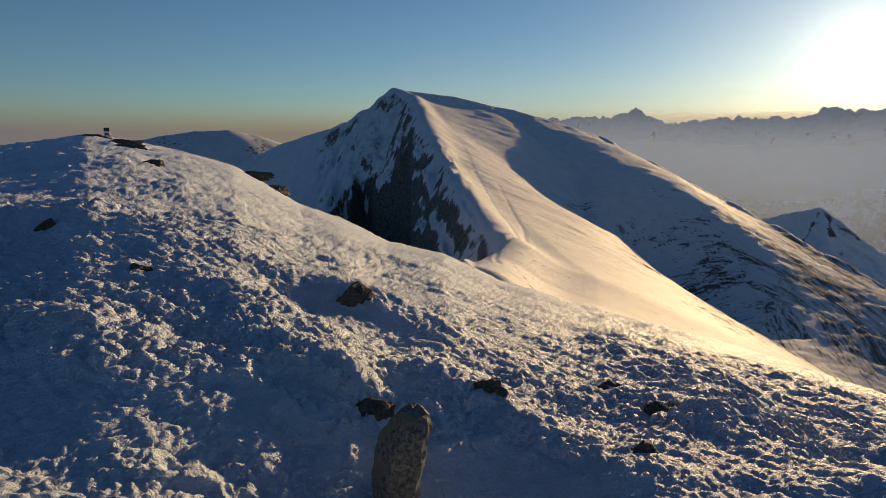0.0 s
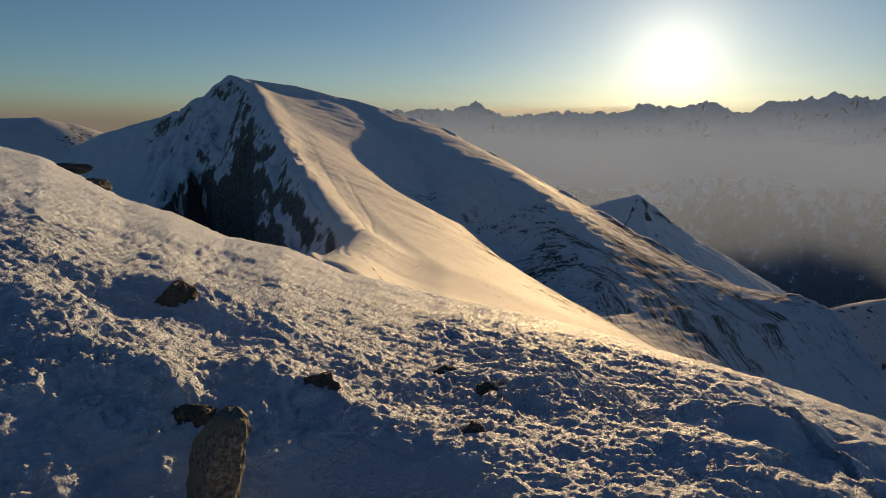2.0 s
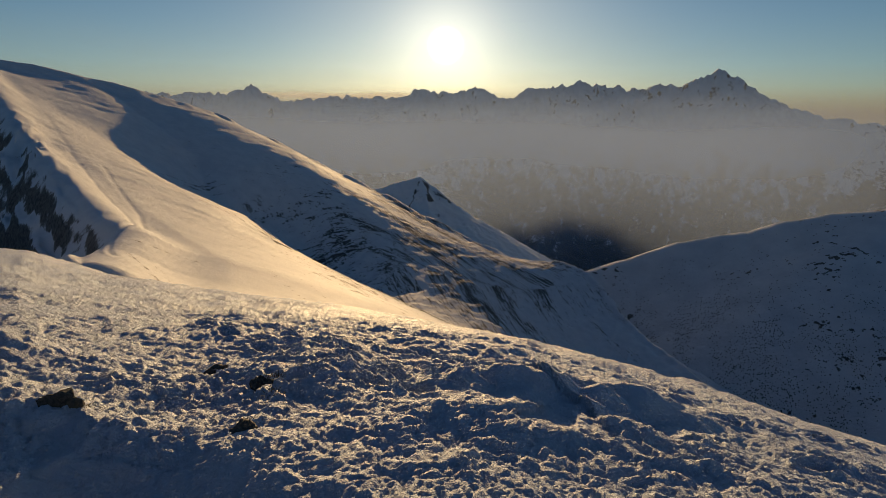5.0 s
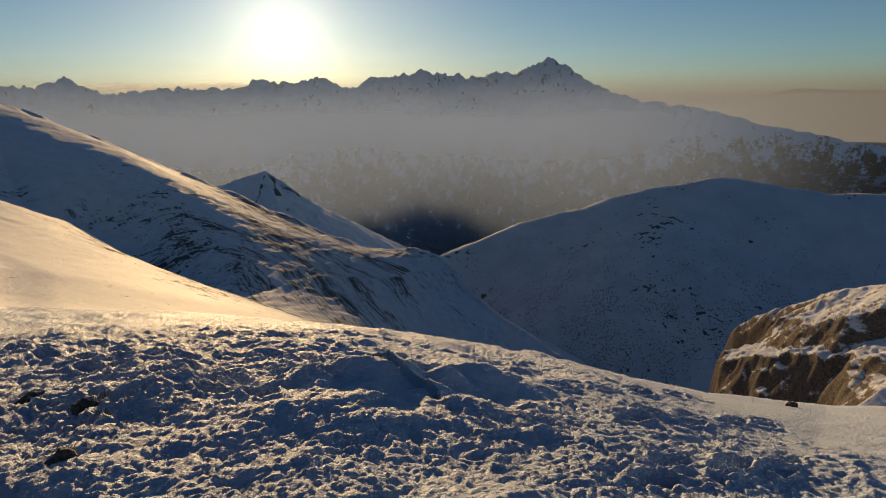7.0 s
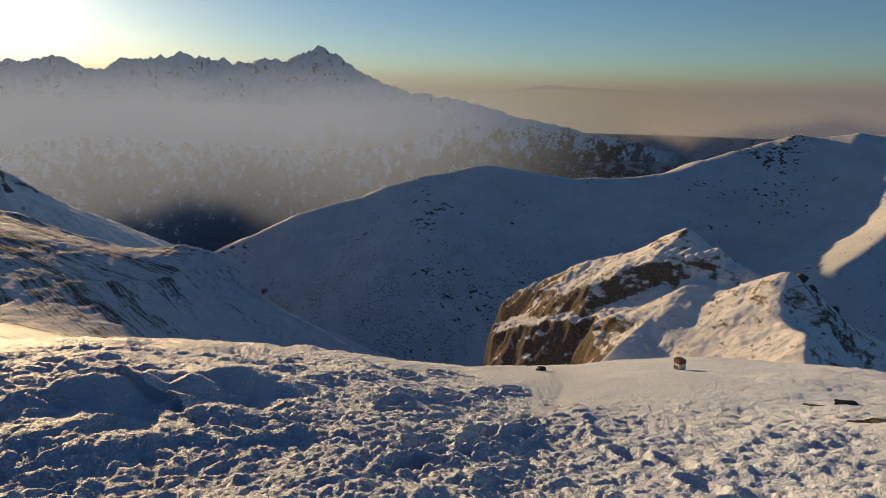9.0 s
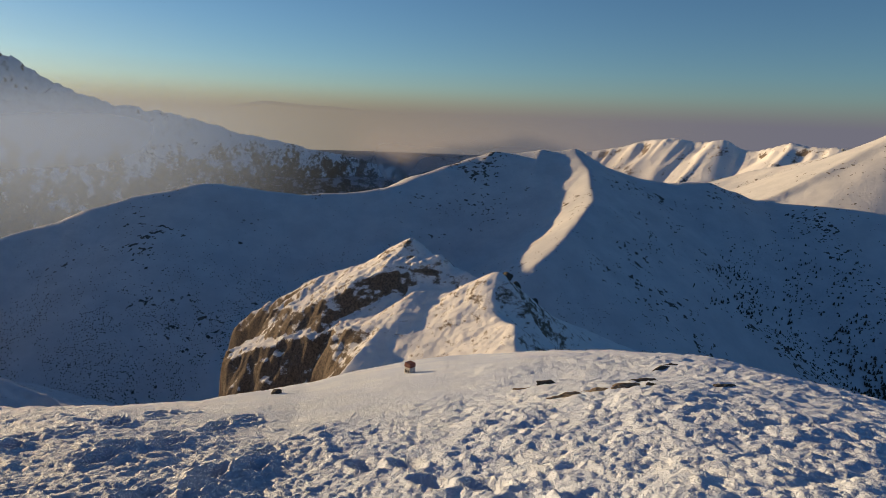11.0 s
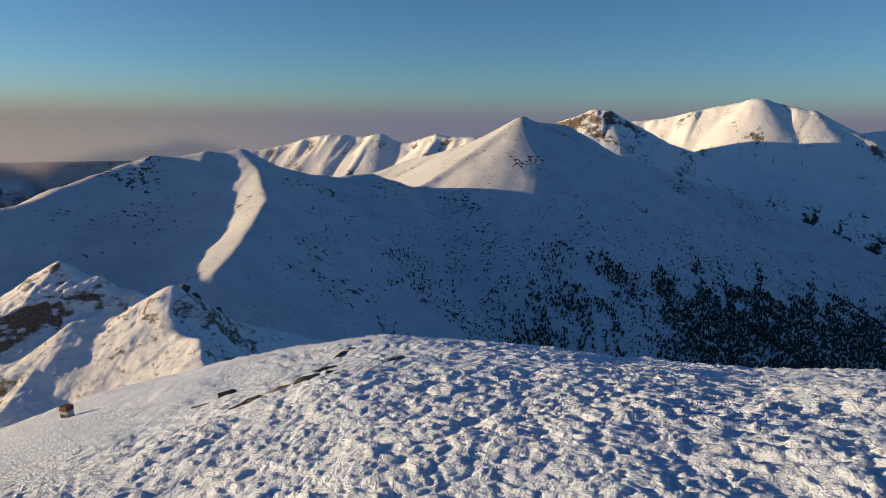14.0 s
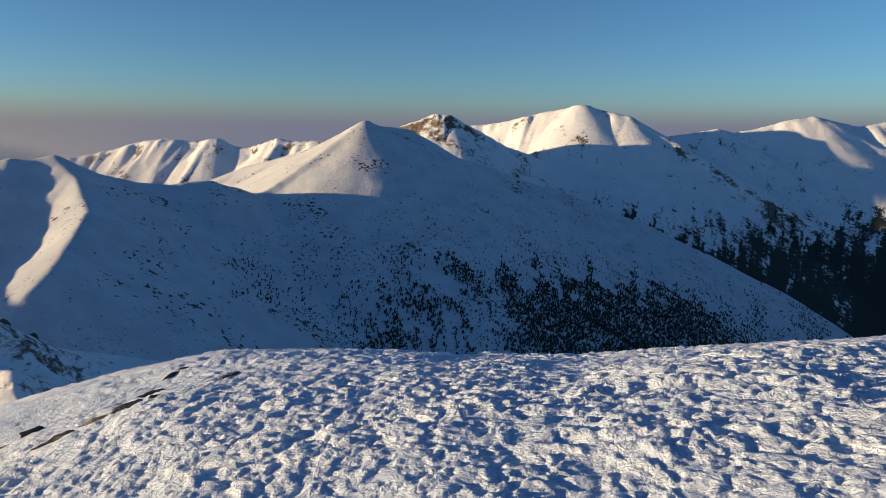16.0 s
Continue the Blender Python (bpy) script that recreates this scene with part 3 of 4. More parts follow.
peak = mountain("neighbouring_peak", (-26, 80, 85, 900), (0.18, 0.006), [
    # the summit's rib down to the saddle
    (RIB, 0.95, 2.2, 7.0, 0.4, 25.0),
    # the long ridge to the sunny side
    (LONG_RIDGE, 0.9, 0.52, 12.0, 0.3, 47.0, 2.0),
    # its rocky end, steep on the far side
    (RIDGE_END, 2.2, 0.55, 3.0, 3.5, 13.0),
    # the ridge over the dark face
    ([(-4.6, 3.95, 490), (-5.2, 3.5, 495), (-6.1, 2.7, 500), (-7.1, 2.05, 505), (-8.1, 1.4, 510), (-9.5, 0.65, 518)], 1.7, 0.8, 4.0, 1.2, 40.0),
    # and on to the shaded side
    ([(-9.5, 0.65, 530), (-10.6, 0.35, 545), (-12.0, 0.0, 560), (-13.9, -0.65, 590), (-15.4, -1.45, 605), (-17.0, -2.5, 620), (-24, -6, 680)], 0.95, 0.8, 4.0, 2.0, 30.0),
    # buttresses of the dark face
    ([(-5.6, 1.9, 480), (-7.3, -0.3, 452)], 2.4, 2.4, 3.0, 2.0, 14.0),
    ([(-10.2, -1.5, 470), (-8.0, -1.1, 455), (-6.4, -1.4, 446), (-4.9, -2.0, 430)], 0.6, 4.5, 1.5, 1.0, 12.0),
    ([(-3.0, 0.0, 415), (-2.2, -4.2, 345)], 2.0, 2.0, 3.0, 2.0, 14.0),
    ([(-1.0, -3.5, 350), (0.2, -6.6, 285)], 2.0, 2.0, 3.0, 2.0, 14.0),
], 2.0, [(60, 0.8), (13, 0.3)], PEAK, peak_shape, 100)


def slope_coords(ob, line):
    """Metres along a ridge line and down from it, for streaks that follow the slope."""
    co = np.empty(len(ob.data.vertices) * 3, dtype=np.float32)
    ob.data.vertices.foreach_get("co", co)
    x, y = co[0::3].astype(float), co[1::3].astype(float)
    best, along, run = np.full(x.shape, 1e9), np.zeros(x.shape), 0.0
    for (x0, y0, _), (x1, y1, _) in zip(line[:-1], line[1:]):
        length = math.hypot(x1 - x0, y1 - y0)
        t = np.clip(((x - x0) * (x1 - x0) + (y - y0) * (y1 - y0)) / length ** 2, 0, 1)
        d = np.hypot(x - x0 - t * (x1 - x0), y - y0 - t * (y1 - y0))
        along = np.where(d < best, run + t * length, along)
        best = np.minimum(best, d)
        run += length
    verts = np.empty(len(ob.data.loops), dtype=np.int32)
    ob.data.loops.foreach_get("vertex_index", verts)
    layer = ob.data.uv_layers.new(name="slope")
    layer.data.foreach_set("uv", np.stack([along[verts], best[verts]], -1).astype(np.float32).ravel())


slope_coords(peak, [at(*p) for p in ((-4, 3.9, 490), (5.7, 2.4, 540), (16.8, -1.8, 610), (27.1, -6.9, 625), (36.3, -11.4, 620), (45.8, -13.2, 620), (51.5, -18.9, 530), (57.4, -22.2, 470), (72, -36, 400))])
tagged(peak, "snow-covered rounded summit with dark cliff and sunlit slope", "mountain", kind="structure")

shoulder = mountain("rocky_shoulder", (20, 46, 760, 1150), (0.1, 0.003), [
    ([(22, -7.6, 960), (27.2, -6.5, 930), (29.3, -5.75, 915), (30.6, -5.55, 910)], 0.6, 0.5, 6.0, 2.0, 40.0, 2.0),
    ([(30.6, -5.55, 910), (32.0, -6.3, 910), (33.8, -7.85, 905), (35.7, -9.6, 900), (37.1, -11.0, 895), (39.1, -12.4, 890), (44, -16, 880)], 0.7, 1.35, 3.0, 5.0, 16.0),
    ([(30.6, -5.55, 910), (31.4, -8.0, 850), (31.9, -11.5, 790), (32.2, -13.5, 765)], 1.25, 0.5, 3.0, 3.0, 12.0),
], 3.0, [(50, 1.5), (10, 1.2)], SHOULDER, None, 200)
tagged(shoulder, "snowy shoulder with rocky dark flank behind the sunlit slope", "mountain", kind="structure")

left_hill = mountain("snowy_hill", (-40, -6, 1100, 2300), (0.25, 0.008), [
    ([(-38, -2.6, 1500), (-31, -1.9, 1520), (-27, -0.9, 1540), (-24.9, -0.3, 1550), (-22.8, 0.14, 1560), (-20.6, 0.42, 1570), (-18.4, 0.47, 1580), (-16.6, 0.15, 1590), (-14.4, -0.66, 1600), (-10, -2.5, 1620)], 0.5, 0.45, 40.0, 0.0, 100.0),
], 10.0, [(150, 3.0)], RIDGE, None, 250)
tagged(left_hill, "smooth snowy hill in blue shade behind the summit", "mountain", kind="structure")


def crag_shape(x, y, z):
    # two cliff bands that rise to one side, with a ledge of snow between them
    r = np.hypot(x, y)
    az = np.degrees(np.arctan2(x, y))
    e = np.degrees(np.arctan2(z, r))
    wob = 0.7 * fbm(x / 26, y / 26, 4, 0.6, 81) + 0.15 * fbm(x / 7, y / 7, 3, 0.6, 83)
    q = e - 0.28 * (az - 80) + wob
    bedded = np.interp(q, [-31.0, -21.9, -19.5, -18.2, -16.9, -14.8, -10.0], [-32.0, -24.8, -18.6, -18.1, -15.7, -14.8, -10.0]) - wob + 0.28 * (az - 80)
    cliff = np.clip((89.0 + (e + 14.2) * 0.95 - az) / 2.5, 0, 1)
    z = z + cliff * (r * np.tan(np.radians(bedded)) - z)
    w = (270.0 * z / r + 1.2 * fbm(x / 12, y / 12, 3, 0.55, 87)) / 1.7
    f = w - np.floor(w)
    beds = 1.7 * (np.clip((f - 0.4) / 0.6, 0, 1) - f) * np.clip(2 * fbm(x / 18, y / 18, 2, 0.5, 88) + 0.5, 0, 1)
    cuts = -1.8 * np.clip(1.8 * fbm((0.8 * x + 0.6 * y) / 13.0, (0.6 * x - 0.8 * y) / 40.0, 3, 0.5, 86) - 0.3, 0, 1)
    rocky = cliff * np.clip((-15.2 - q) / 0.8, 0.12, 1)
    # broken rocks under the top and towards the saddle
    upper = np.clip((e + 17.0) / 1.5, 0, 1) * np.clip((az - 83.5) / 2.0, 0, 1) * np.clip((94.0 - az) / 1.5, 0, 1) * np.clip((-11.6 - e) / 0.8, 0, 1)
    # its sheer lower end
    end = 80 * np.clip((71.4 + 0.12 * (e + 18) + 0.5 * fbm(x / 9, y / 9, 3, 0.6, 89) - az) / 1.4, 0, 1)
    return z - end + rocky * (0.6 * beds + cuts + 0.45 * fbm(x / 4.0, y / 4.0, 4, 0.65, 82)) + 0.38 * fbm(x / 7.0, y / 7.0, 4, 0.62, 84) + upper * (1.3 * fbm(x / 11.0, y / 11.0, 4, 0.6, 90))


CRAG_RIDGES = [
    # its crest runs away towards the sun
    ([(72.6, -19.0, 350), (73.2, -17.4, 346), (75.5, -16.2, 332), (77.7, -15.0, 320)], 1.5, 2.4, 3.0, 1.2, 14.0),
    ([(77.7, -15.0, 320), (80.6, -13.7, 303), (83.9, -12.6, 285), (85.9, -11.7, 276), (87.4, -10.9, 270)], 1.5, 0.95, 4.0, 0.6, 24.0, 2.2),
    ([(87.4, -10.9, 270), (89.3, -12.0, 260), (91.4, -13.1, 250), (93.9, -14.2, 238), (95.4, -13.8, 228)], 0.9, 0.72, 2.5, 0.5, 20.0),
    # the shaded back
    ([(95.4, -13.8, 228), (97.6, -15.3, 236), (100.2, -16.7, 240), (102.9, -17.9, 245), (106, -20.5, 250)], 0.85, 0.68, 2.0, 1.2, 14.0),
    # the snow rib with the cornice
    ([(95.4, -13.8, 228), (95.0, -15.4, 215), (95.5, -17.3, 202), (97.2, -18.0, 190), (97.4, -20.5, 172)], 0.9, 0.55, 0.8, 0.8, 12.0),
    # the snow ramp below the top
    ([(89.5, -14.2, 248), (86.5, -17.2, 226), (83.5, -20.0, 210), (80.5, -23.5, 196)], 0.34, 0.7, 3.0, 0.8, 12.0),
]
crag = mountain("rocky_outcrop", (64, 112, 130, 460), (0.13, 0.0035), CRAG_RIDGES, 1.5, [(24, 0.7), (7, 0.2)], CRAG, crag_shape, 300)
tagged(crag, "brown banded limestone outcrop with snow on its ledges", "mountain", kind="structure")

MIDDLE = ([
    ([(43, -15.5, 820), (45.9, -13.4, 850), (49.0, -12.2, 870), (53.6, -10.4, 900), (58.4, -9.1, 924), (61.4, -7.9, 936), (64.3, -7.1, 948), (68.3, -6.55, 960), (70.4, -6.4, 962), (73.4, -6.65, 965), (77.5, -7.1, 968),
      (81.5, -6.85, 972), (85.3, -6.25, 982), (88.1, -5.05, 1035), (90.4, -4.2, 1062), (92.5, -3.4, 1085), (94.7, -2.95, 1097), (98.0, -2.73, 1098), (101.3, -2.55, 1090), (102.8, -3.6, 1100), (106.8, -4.4, 1130),
      (109.3, -4.65, 1150), (112.2, -4.45, 1170), (114.1, -5.0, 1190), (116.6, -6.05, 1215), (118.9, -6.25, 1235), (122.0, -5.8, 1280), (123.6, -6.0, 1300), (126.5, -7.5, 1310)], 0.5, 0.58, 10.0, 3.0, 66.0),
    # the sunlit spur
    ([(101.3, -2.55, 1090), (102.6, -3.9, 1010), (103.3, -6.5, 890), (102.0, -8.6, 800), (100.6, -10.7, 715), (98.6, -12.6, 665), (97.0, -15.4, 620), (95, -19, 560)], 0.6, 0.6, 4.0, 2.0, 45.0),
    # two small ribs that catch the sun
    ([(94.3, -3.1, 1094), (93.4, -4.3, 1058), (92.9, -5.6, 1012)], 0.75, 0.75, 2.0, 1.0, 20.0),
    ([(98.5, -2.75, 1098), (98.2, -3.5, 1066), (97.9, -4.8, 1022)], 0.75, 0.75, 2.0, 1.0, 20.0),
    # the spur below the first rise
    ([(69.5, -6.5, 962), (66, -9.5, 870), (62, -14, 768)], 0.45, 0.45, 18.0, 2.5, 36.0),
    # the second summit and its ridges
    ([(125.5, 0.36, 1380), (123.2, -0.87, 1440), (121.2, -1.61, 1488), (118.3, -2.49, 1554), (115.0, -3.38, 1620), (112.3, -4.34, 1680)], 0.5, 0.45, 5.0, 2.0, 80.0, 1.5),
    ([(125.5, 0.36, 1380), (129.1, 0.01, 1500), (131.1, -1.29, 1560), (133.6, -2.5, 1600), (136.6, -3.3, 1640), (139.6, -4.4, 1665), (143.1, -5.35, 1690), (147.1, -6.9, 1720), (150.4, -8.0, 1750), (155.1, -10.0, 1800),
      (159.5, -11.9, 1850), (163.8, -14.0, 1930), (168, -16.2, 2010)], 0.5, 0.6, 9.0, 1.5, 66.0),
    # the rib that parts light and shade below the second summit
    ([(125.5, 0.36, 1380), (125.7, -1.6, 1330), (126.0, -3.6, 1275), (126.6, -6.2, 1190)], 0.6, 0.58, 4.0, 2.0, 30.0),
    # a low wooded spur
    ([(122, -7.5, 1240), (128, -10.0, 1180), (135, -12.4, 1120), (142, -15.0, 1060), (150, -18.5, 1000)], 0.5, 0.55, 8.0, 3.0, 50.0),
], 8.0, [(130, 1.2), (36, 0.9)], None, 400)
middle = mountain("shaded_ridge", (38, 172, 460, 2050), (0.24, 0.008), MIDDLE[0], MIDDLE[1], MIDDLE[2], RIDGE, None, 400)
tagged(middle, "long snowy ridge in blue shade with one sunlit spur", "mountain", kind="structure")

far_white = mountain("sunlit_far_range", (94, 174, 1650, 3700), (0.16, 0.005), [
    ([(96, -4.6, 2600), (101.4, -2.59, 2500), (103.3, -2.27, 2450), (105.7, -1.72, 2400), (107.3, -1.2, 2360), (109.4, -1.0, 2310), (111.1, -1.18, 2270), (113.1, -1.03, 2220), (114.7, -1.63, 2180), (115.6, -1.63, 2160),
      (117.9, -0.91, 2110), (119.3, -1.14, 2080), (122.2, -1.12, 2040), (127, -1.5, 2040), (131.6, 0.2, 2180)], 0.62, 0.7, 6.0, 16.0, 50.0),
    ([(128, -0.6, 2142), (129.1, 0.31, 2122), (131.6, 1.16, 2108), (133.0, 1.08, 2101), (135.5, -0.12, 2130), (138.1, -1.56, 2160), (140.5, -2.4, 2200), (143.0, -3.1, 2230), (147, -6.0, 2280), (152, -10.0, 2350)], 0.8, 0.75, 5.0, 4.0, 50.0),
    ([(131.6, 1.16, 2108), (132.4, -1.5, 2013), (133.2, -4, 1904)], 0.8, 0.8, 4.0, 8.0, 40.0),
    ([(132, 0.1, 2652), (135.5, 0.37, 2618), (138.0, 0.73, 2584), (140.9, 1.48, 2557), (144.2, 2.11, 2530), (146.6, 1.6, 2516), (148.0, 1.23, 2502), (149.9, -0.1, 2550), (151.3, -0.55, 2590), (154, -1.0, 2650), (158, -1.2, 2750)], 0.58, 0.75, 7.0, 16.0, 70.0),
    ([(148.0, 1.23, 2502), (147.2, -0.6, 2421), (145.8, -2.1, 2326)], 0.55, 0.55, 6.0, 6.0, 60.0),
    ([(150.8, -0.46, 2800), (153.4, -0.06, 2860), (155.1, 0.27, 2900), (156.4, -0.03, 2940), (158.0, 0.3, 2980), (159.9, 0.96, 3030), (161.8, 1.22, 3090), (163.7, 0.76, 3160), (164.8, 0.48, 3200), (166.4, 0.81, 3270), (172, 0.6, 3500)], 0.5, 0.68, 9.0, 10.0, 80.0),
    ([(161.8, 1.22, 3090), (161.5, -0.6, 2960), (158.5, -1.1, 2860), (160.6, -1.95, 2790), (163.0, -2.6, 2830), (166, -4.2, 2900)], 0.5, 0.75, 7.0, 6.0, 60.0),
], 7.0, [(170, 2.2), (46, 1.2)], FAR, None, 500)
tagged(far_white, "distant white mountains with sunlit faces and shaded gullies", "mountain", kind="structure")

rocky_top = mountain("rocky_summit", (127, 138, 1960, 2250), (0.1, 0.0025), [
    ([(128.6, 0.2, 2095), (129.3, 0.4, 2093), (131.6, 1.24, 2090), (133.0, 1.15, 2090), (135.3, -0.1, 2112), (137, -1.2, 2130)], 0.95, 0.95, 3.0, 5.0, 24.0),
    ([(131.8, 1.2, 2090), (132.2, -0.2, 2045), (133.0, -1.6, 2005)], 0.9, 0.9, 3.0, 3.0, 16.0),
], 3.0, [(40, 3.0), (12, 1.2)], FAR_ROCK, None, 550)
tagged(rocky_top, "steep far summit with bare brown rock and snow", "mountain", kind="structure")

def range_shape(x, y, z):
    # a jagged crest
    crest = np.clip((z + 120) / 160, 0, 1)
    return z + crest * (44 * (0.32 - np.abs(gradient_noise(x / 80, y / 80, 611))) + 24 * (0.32 - np.abs(gradient_noise(x / 34, y / 34, 612))))


dark_range = mountain("backlit_range", (2, 94, 1950, 4880), (0.11, 0.006), [
    ([(4, 1.2, 4755), (9.6, 1.5, 4738), (12.4, 1.5, 4720), (14.6, 1.65, 4702), (16.3, 2.27, 4685), (17.8, 1.5, 4678), (19.2, 1.0, 4668), (21.6, 1.2, 4668), (24.4, 1.58, 4650), (26.2, 1.15, 4650), (28.9, 1.5, 4632), (30.7, 2.1, 4632),
      (33.5, 1.7, 4615), (35.8, 2.25, 4615), (37.3, 1.48, 4598), (39.2, 1.48, 4580), (39.9, 2.1, 4580), (42.1, 2.35, 4580), (44.2, 2.7, 4573), (46.9, 2.5, 4566), (49.9, 2.07, 4559), (51.2, 2.55, 4552), (52.7, 2.07, 4545), (53.8, 2.85, 4538),
      (55.2, 3.37, 4528)], 0.5, 0.6, 4.0, 20.0, 130.0),
    ([(55.2, 3.37, 4528), (56.6, 2.68, 4524), (58.4, 1.58, 4517), (60.6, 0.6, 4510), (64.0, -0.05, 4496), (67.7, -0.6, 4482), (71.1, -1.62, 4246), (75.0, -2.45, 4185), (78.3, -3.15, 4124), (82.3, -3.72, 4050), (84.7, -4.4, 4002), (87, -5.6, 3953), (90, -8.0, 3880)], 0.5, 0.62, 12.0, 20.0, 130.0),
    ([(30, -3.0, 4148), (34.7, -1.8, 4124), (37.1, -0.42, 4099), (41.1, 0.35, 4075), (44.0, -0.4, 4063), (48, -2.2, 4026), (53, -5.0, 3843)], 0.6, 0.6, 10.0, 18.0, 110.0),
    ([(8, -1.2, 4300), (10, -4.0, 3500), (12, -7.5, 2800), (14, -12, 2200)], 0.4, 0.4, 20.0, 20.0, 110.0),
    ([(20, -0.5, 4350), (21, -4.0, 3500), (22, -7.5, 2800), (23, -12, 2200)], 0.4, 0.4, 20.0, 20.0, 110.0),
    ([(31, -0.5, 4350), (32, -4.5, 3500), (33, -8.0, 2700), (35, -13, 2050)], 0.4, 0.4, 20.0, 20.0, 110.0),
    ([(44, -0.4, 4060), (43, -4.5, 3400), (42, -8.0, 2700), (41, -13.5, 2000)], 0.45, 0.4, 16.0, 20.0, 110.0),
    ([(55.2, 0.5, 4400), (53, -3.5, 3600), (51, -7.5, 2800), (49, -12.5, 2150)], 0.45, 0.45, 16.0, 20.0, 110.0),
    ([(64, -1.5, 4350), (61, -4.5, 3600), (59, -7.5, 2900), (57, -11.0, 2300)], 0.45, 0.45, 16.0, 20.0, 110.0),
    ([(73, -3.2, 4300), (69, -5.6, 3600), (66, -8.0, 3000), (64, -11, 2400)], 0.45, 0.45, 16.0, 16.0, 100.0),
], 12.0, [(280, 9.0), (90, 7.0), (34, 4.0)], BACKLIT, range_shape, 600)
tagged(dark_range, "backlit mountain range with wooded snowy flanks under the sun", "mountain", kind="structure")


hills = mountain("distant_hills", (64, 110, 4805, 4940), (0.25, 0.002), [
    ([(65, -0.5, 4870), (68, 0.0, 4870), (71, 0.15, 4870), (74.3, 0.85, 4870), (78.2, 0.62, 4870), (82, 0.4, 4870), (86, 0.05, 4870), (88, 0.18, 4870), (90, 0.3, 4870), (93, 0.05, 4870), (98, -0.1, 4870), (101.5, 0.18, 4870),
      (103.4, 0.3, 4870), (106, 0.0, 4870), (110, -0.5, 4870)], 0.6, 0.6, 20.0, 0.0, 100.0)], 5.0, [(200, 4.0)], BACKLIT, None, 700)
tagged(hills, "faint far hills above the haze", "mountain", kind="structure")


# ---- haze over the lowlands ----
def build_haze():
    mat = bpy.data.materials.new("glowing_haze")
    mat.use_nodes = True
    tree = mat.node_tree
    tree.nodes.clear()
    link = tree.links.new
    p = tree.nodes.new("ShaderNodeTexCoord").outputs["Object"]
    sep = tree.nodes.new("ShaderNodeSeparateXYZ")
    link(p, sep.inputs[0])
    flat = node(tree, "ShaderNodeVectorMath", op="NORMALIZE")
    link(p, flat.inputs[0])
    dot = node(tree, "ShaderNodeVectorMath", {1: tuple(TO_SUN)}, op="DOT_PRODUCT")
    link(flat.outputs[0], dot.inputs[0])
    # haze painted as emission on the shell, with sunlit warmth towards the sun
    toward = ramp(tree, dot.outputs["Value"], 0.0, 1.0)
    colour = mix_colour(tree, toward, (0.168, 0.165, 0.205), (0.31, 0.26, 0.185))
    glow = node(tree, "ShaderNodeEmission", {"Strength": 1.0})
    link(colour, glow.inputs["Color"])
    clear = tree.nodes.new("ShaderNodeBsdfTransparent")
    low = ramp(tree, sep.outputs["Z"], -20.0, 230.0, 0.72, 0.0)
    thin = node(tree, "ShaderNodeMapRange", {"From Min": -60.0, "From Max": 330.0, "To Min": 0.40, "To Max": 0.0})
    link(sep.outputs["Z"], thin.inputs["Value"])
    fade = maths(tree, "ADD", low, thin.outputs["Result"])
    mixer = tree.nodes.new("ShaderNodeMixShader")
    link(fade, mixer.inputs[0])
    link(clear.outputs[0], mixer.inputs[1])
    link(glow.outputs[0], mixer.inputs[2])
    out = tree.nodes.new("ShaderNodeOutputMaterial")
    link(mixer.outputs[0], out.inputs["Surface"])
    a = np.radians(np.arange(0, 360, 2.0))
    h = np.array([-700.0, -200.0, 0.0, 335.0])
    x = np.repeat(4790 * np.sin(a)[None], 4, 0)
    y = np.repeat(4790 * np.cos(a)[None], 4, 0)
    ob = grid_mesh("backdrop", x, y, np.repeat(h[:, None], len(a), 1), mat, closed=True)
    tagged(ob, "backdrop shell with glowing mauve haze painted over the distant lowlands", "haze", kind="structure")


build_haze()


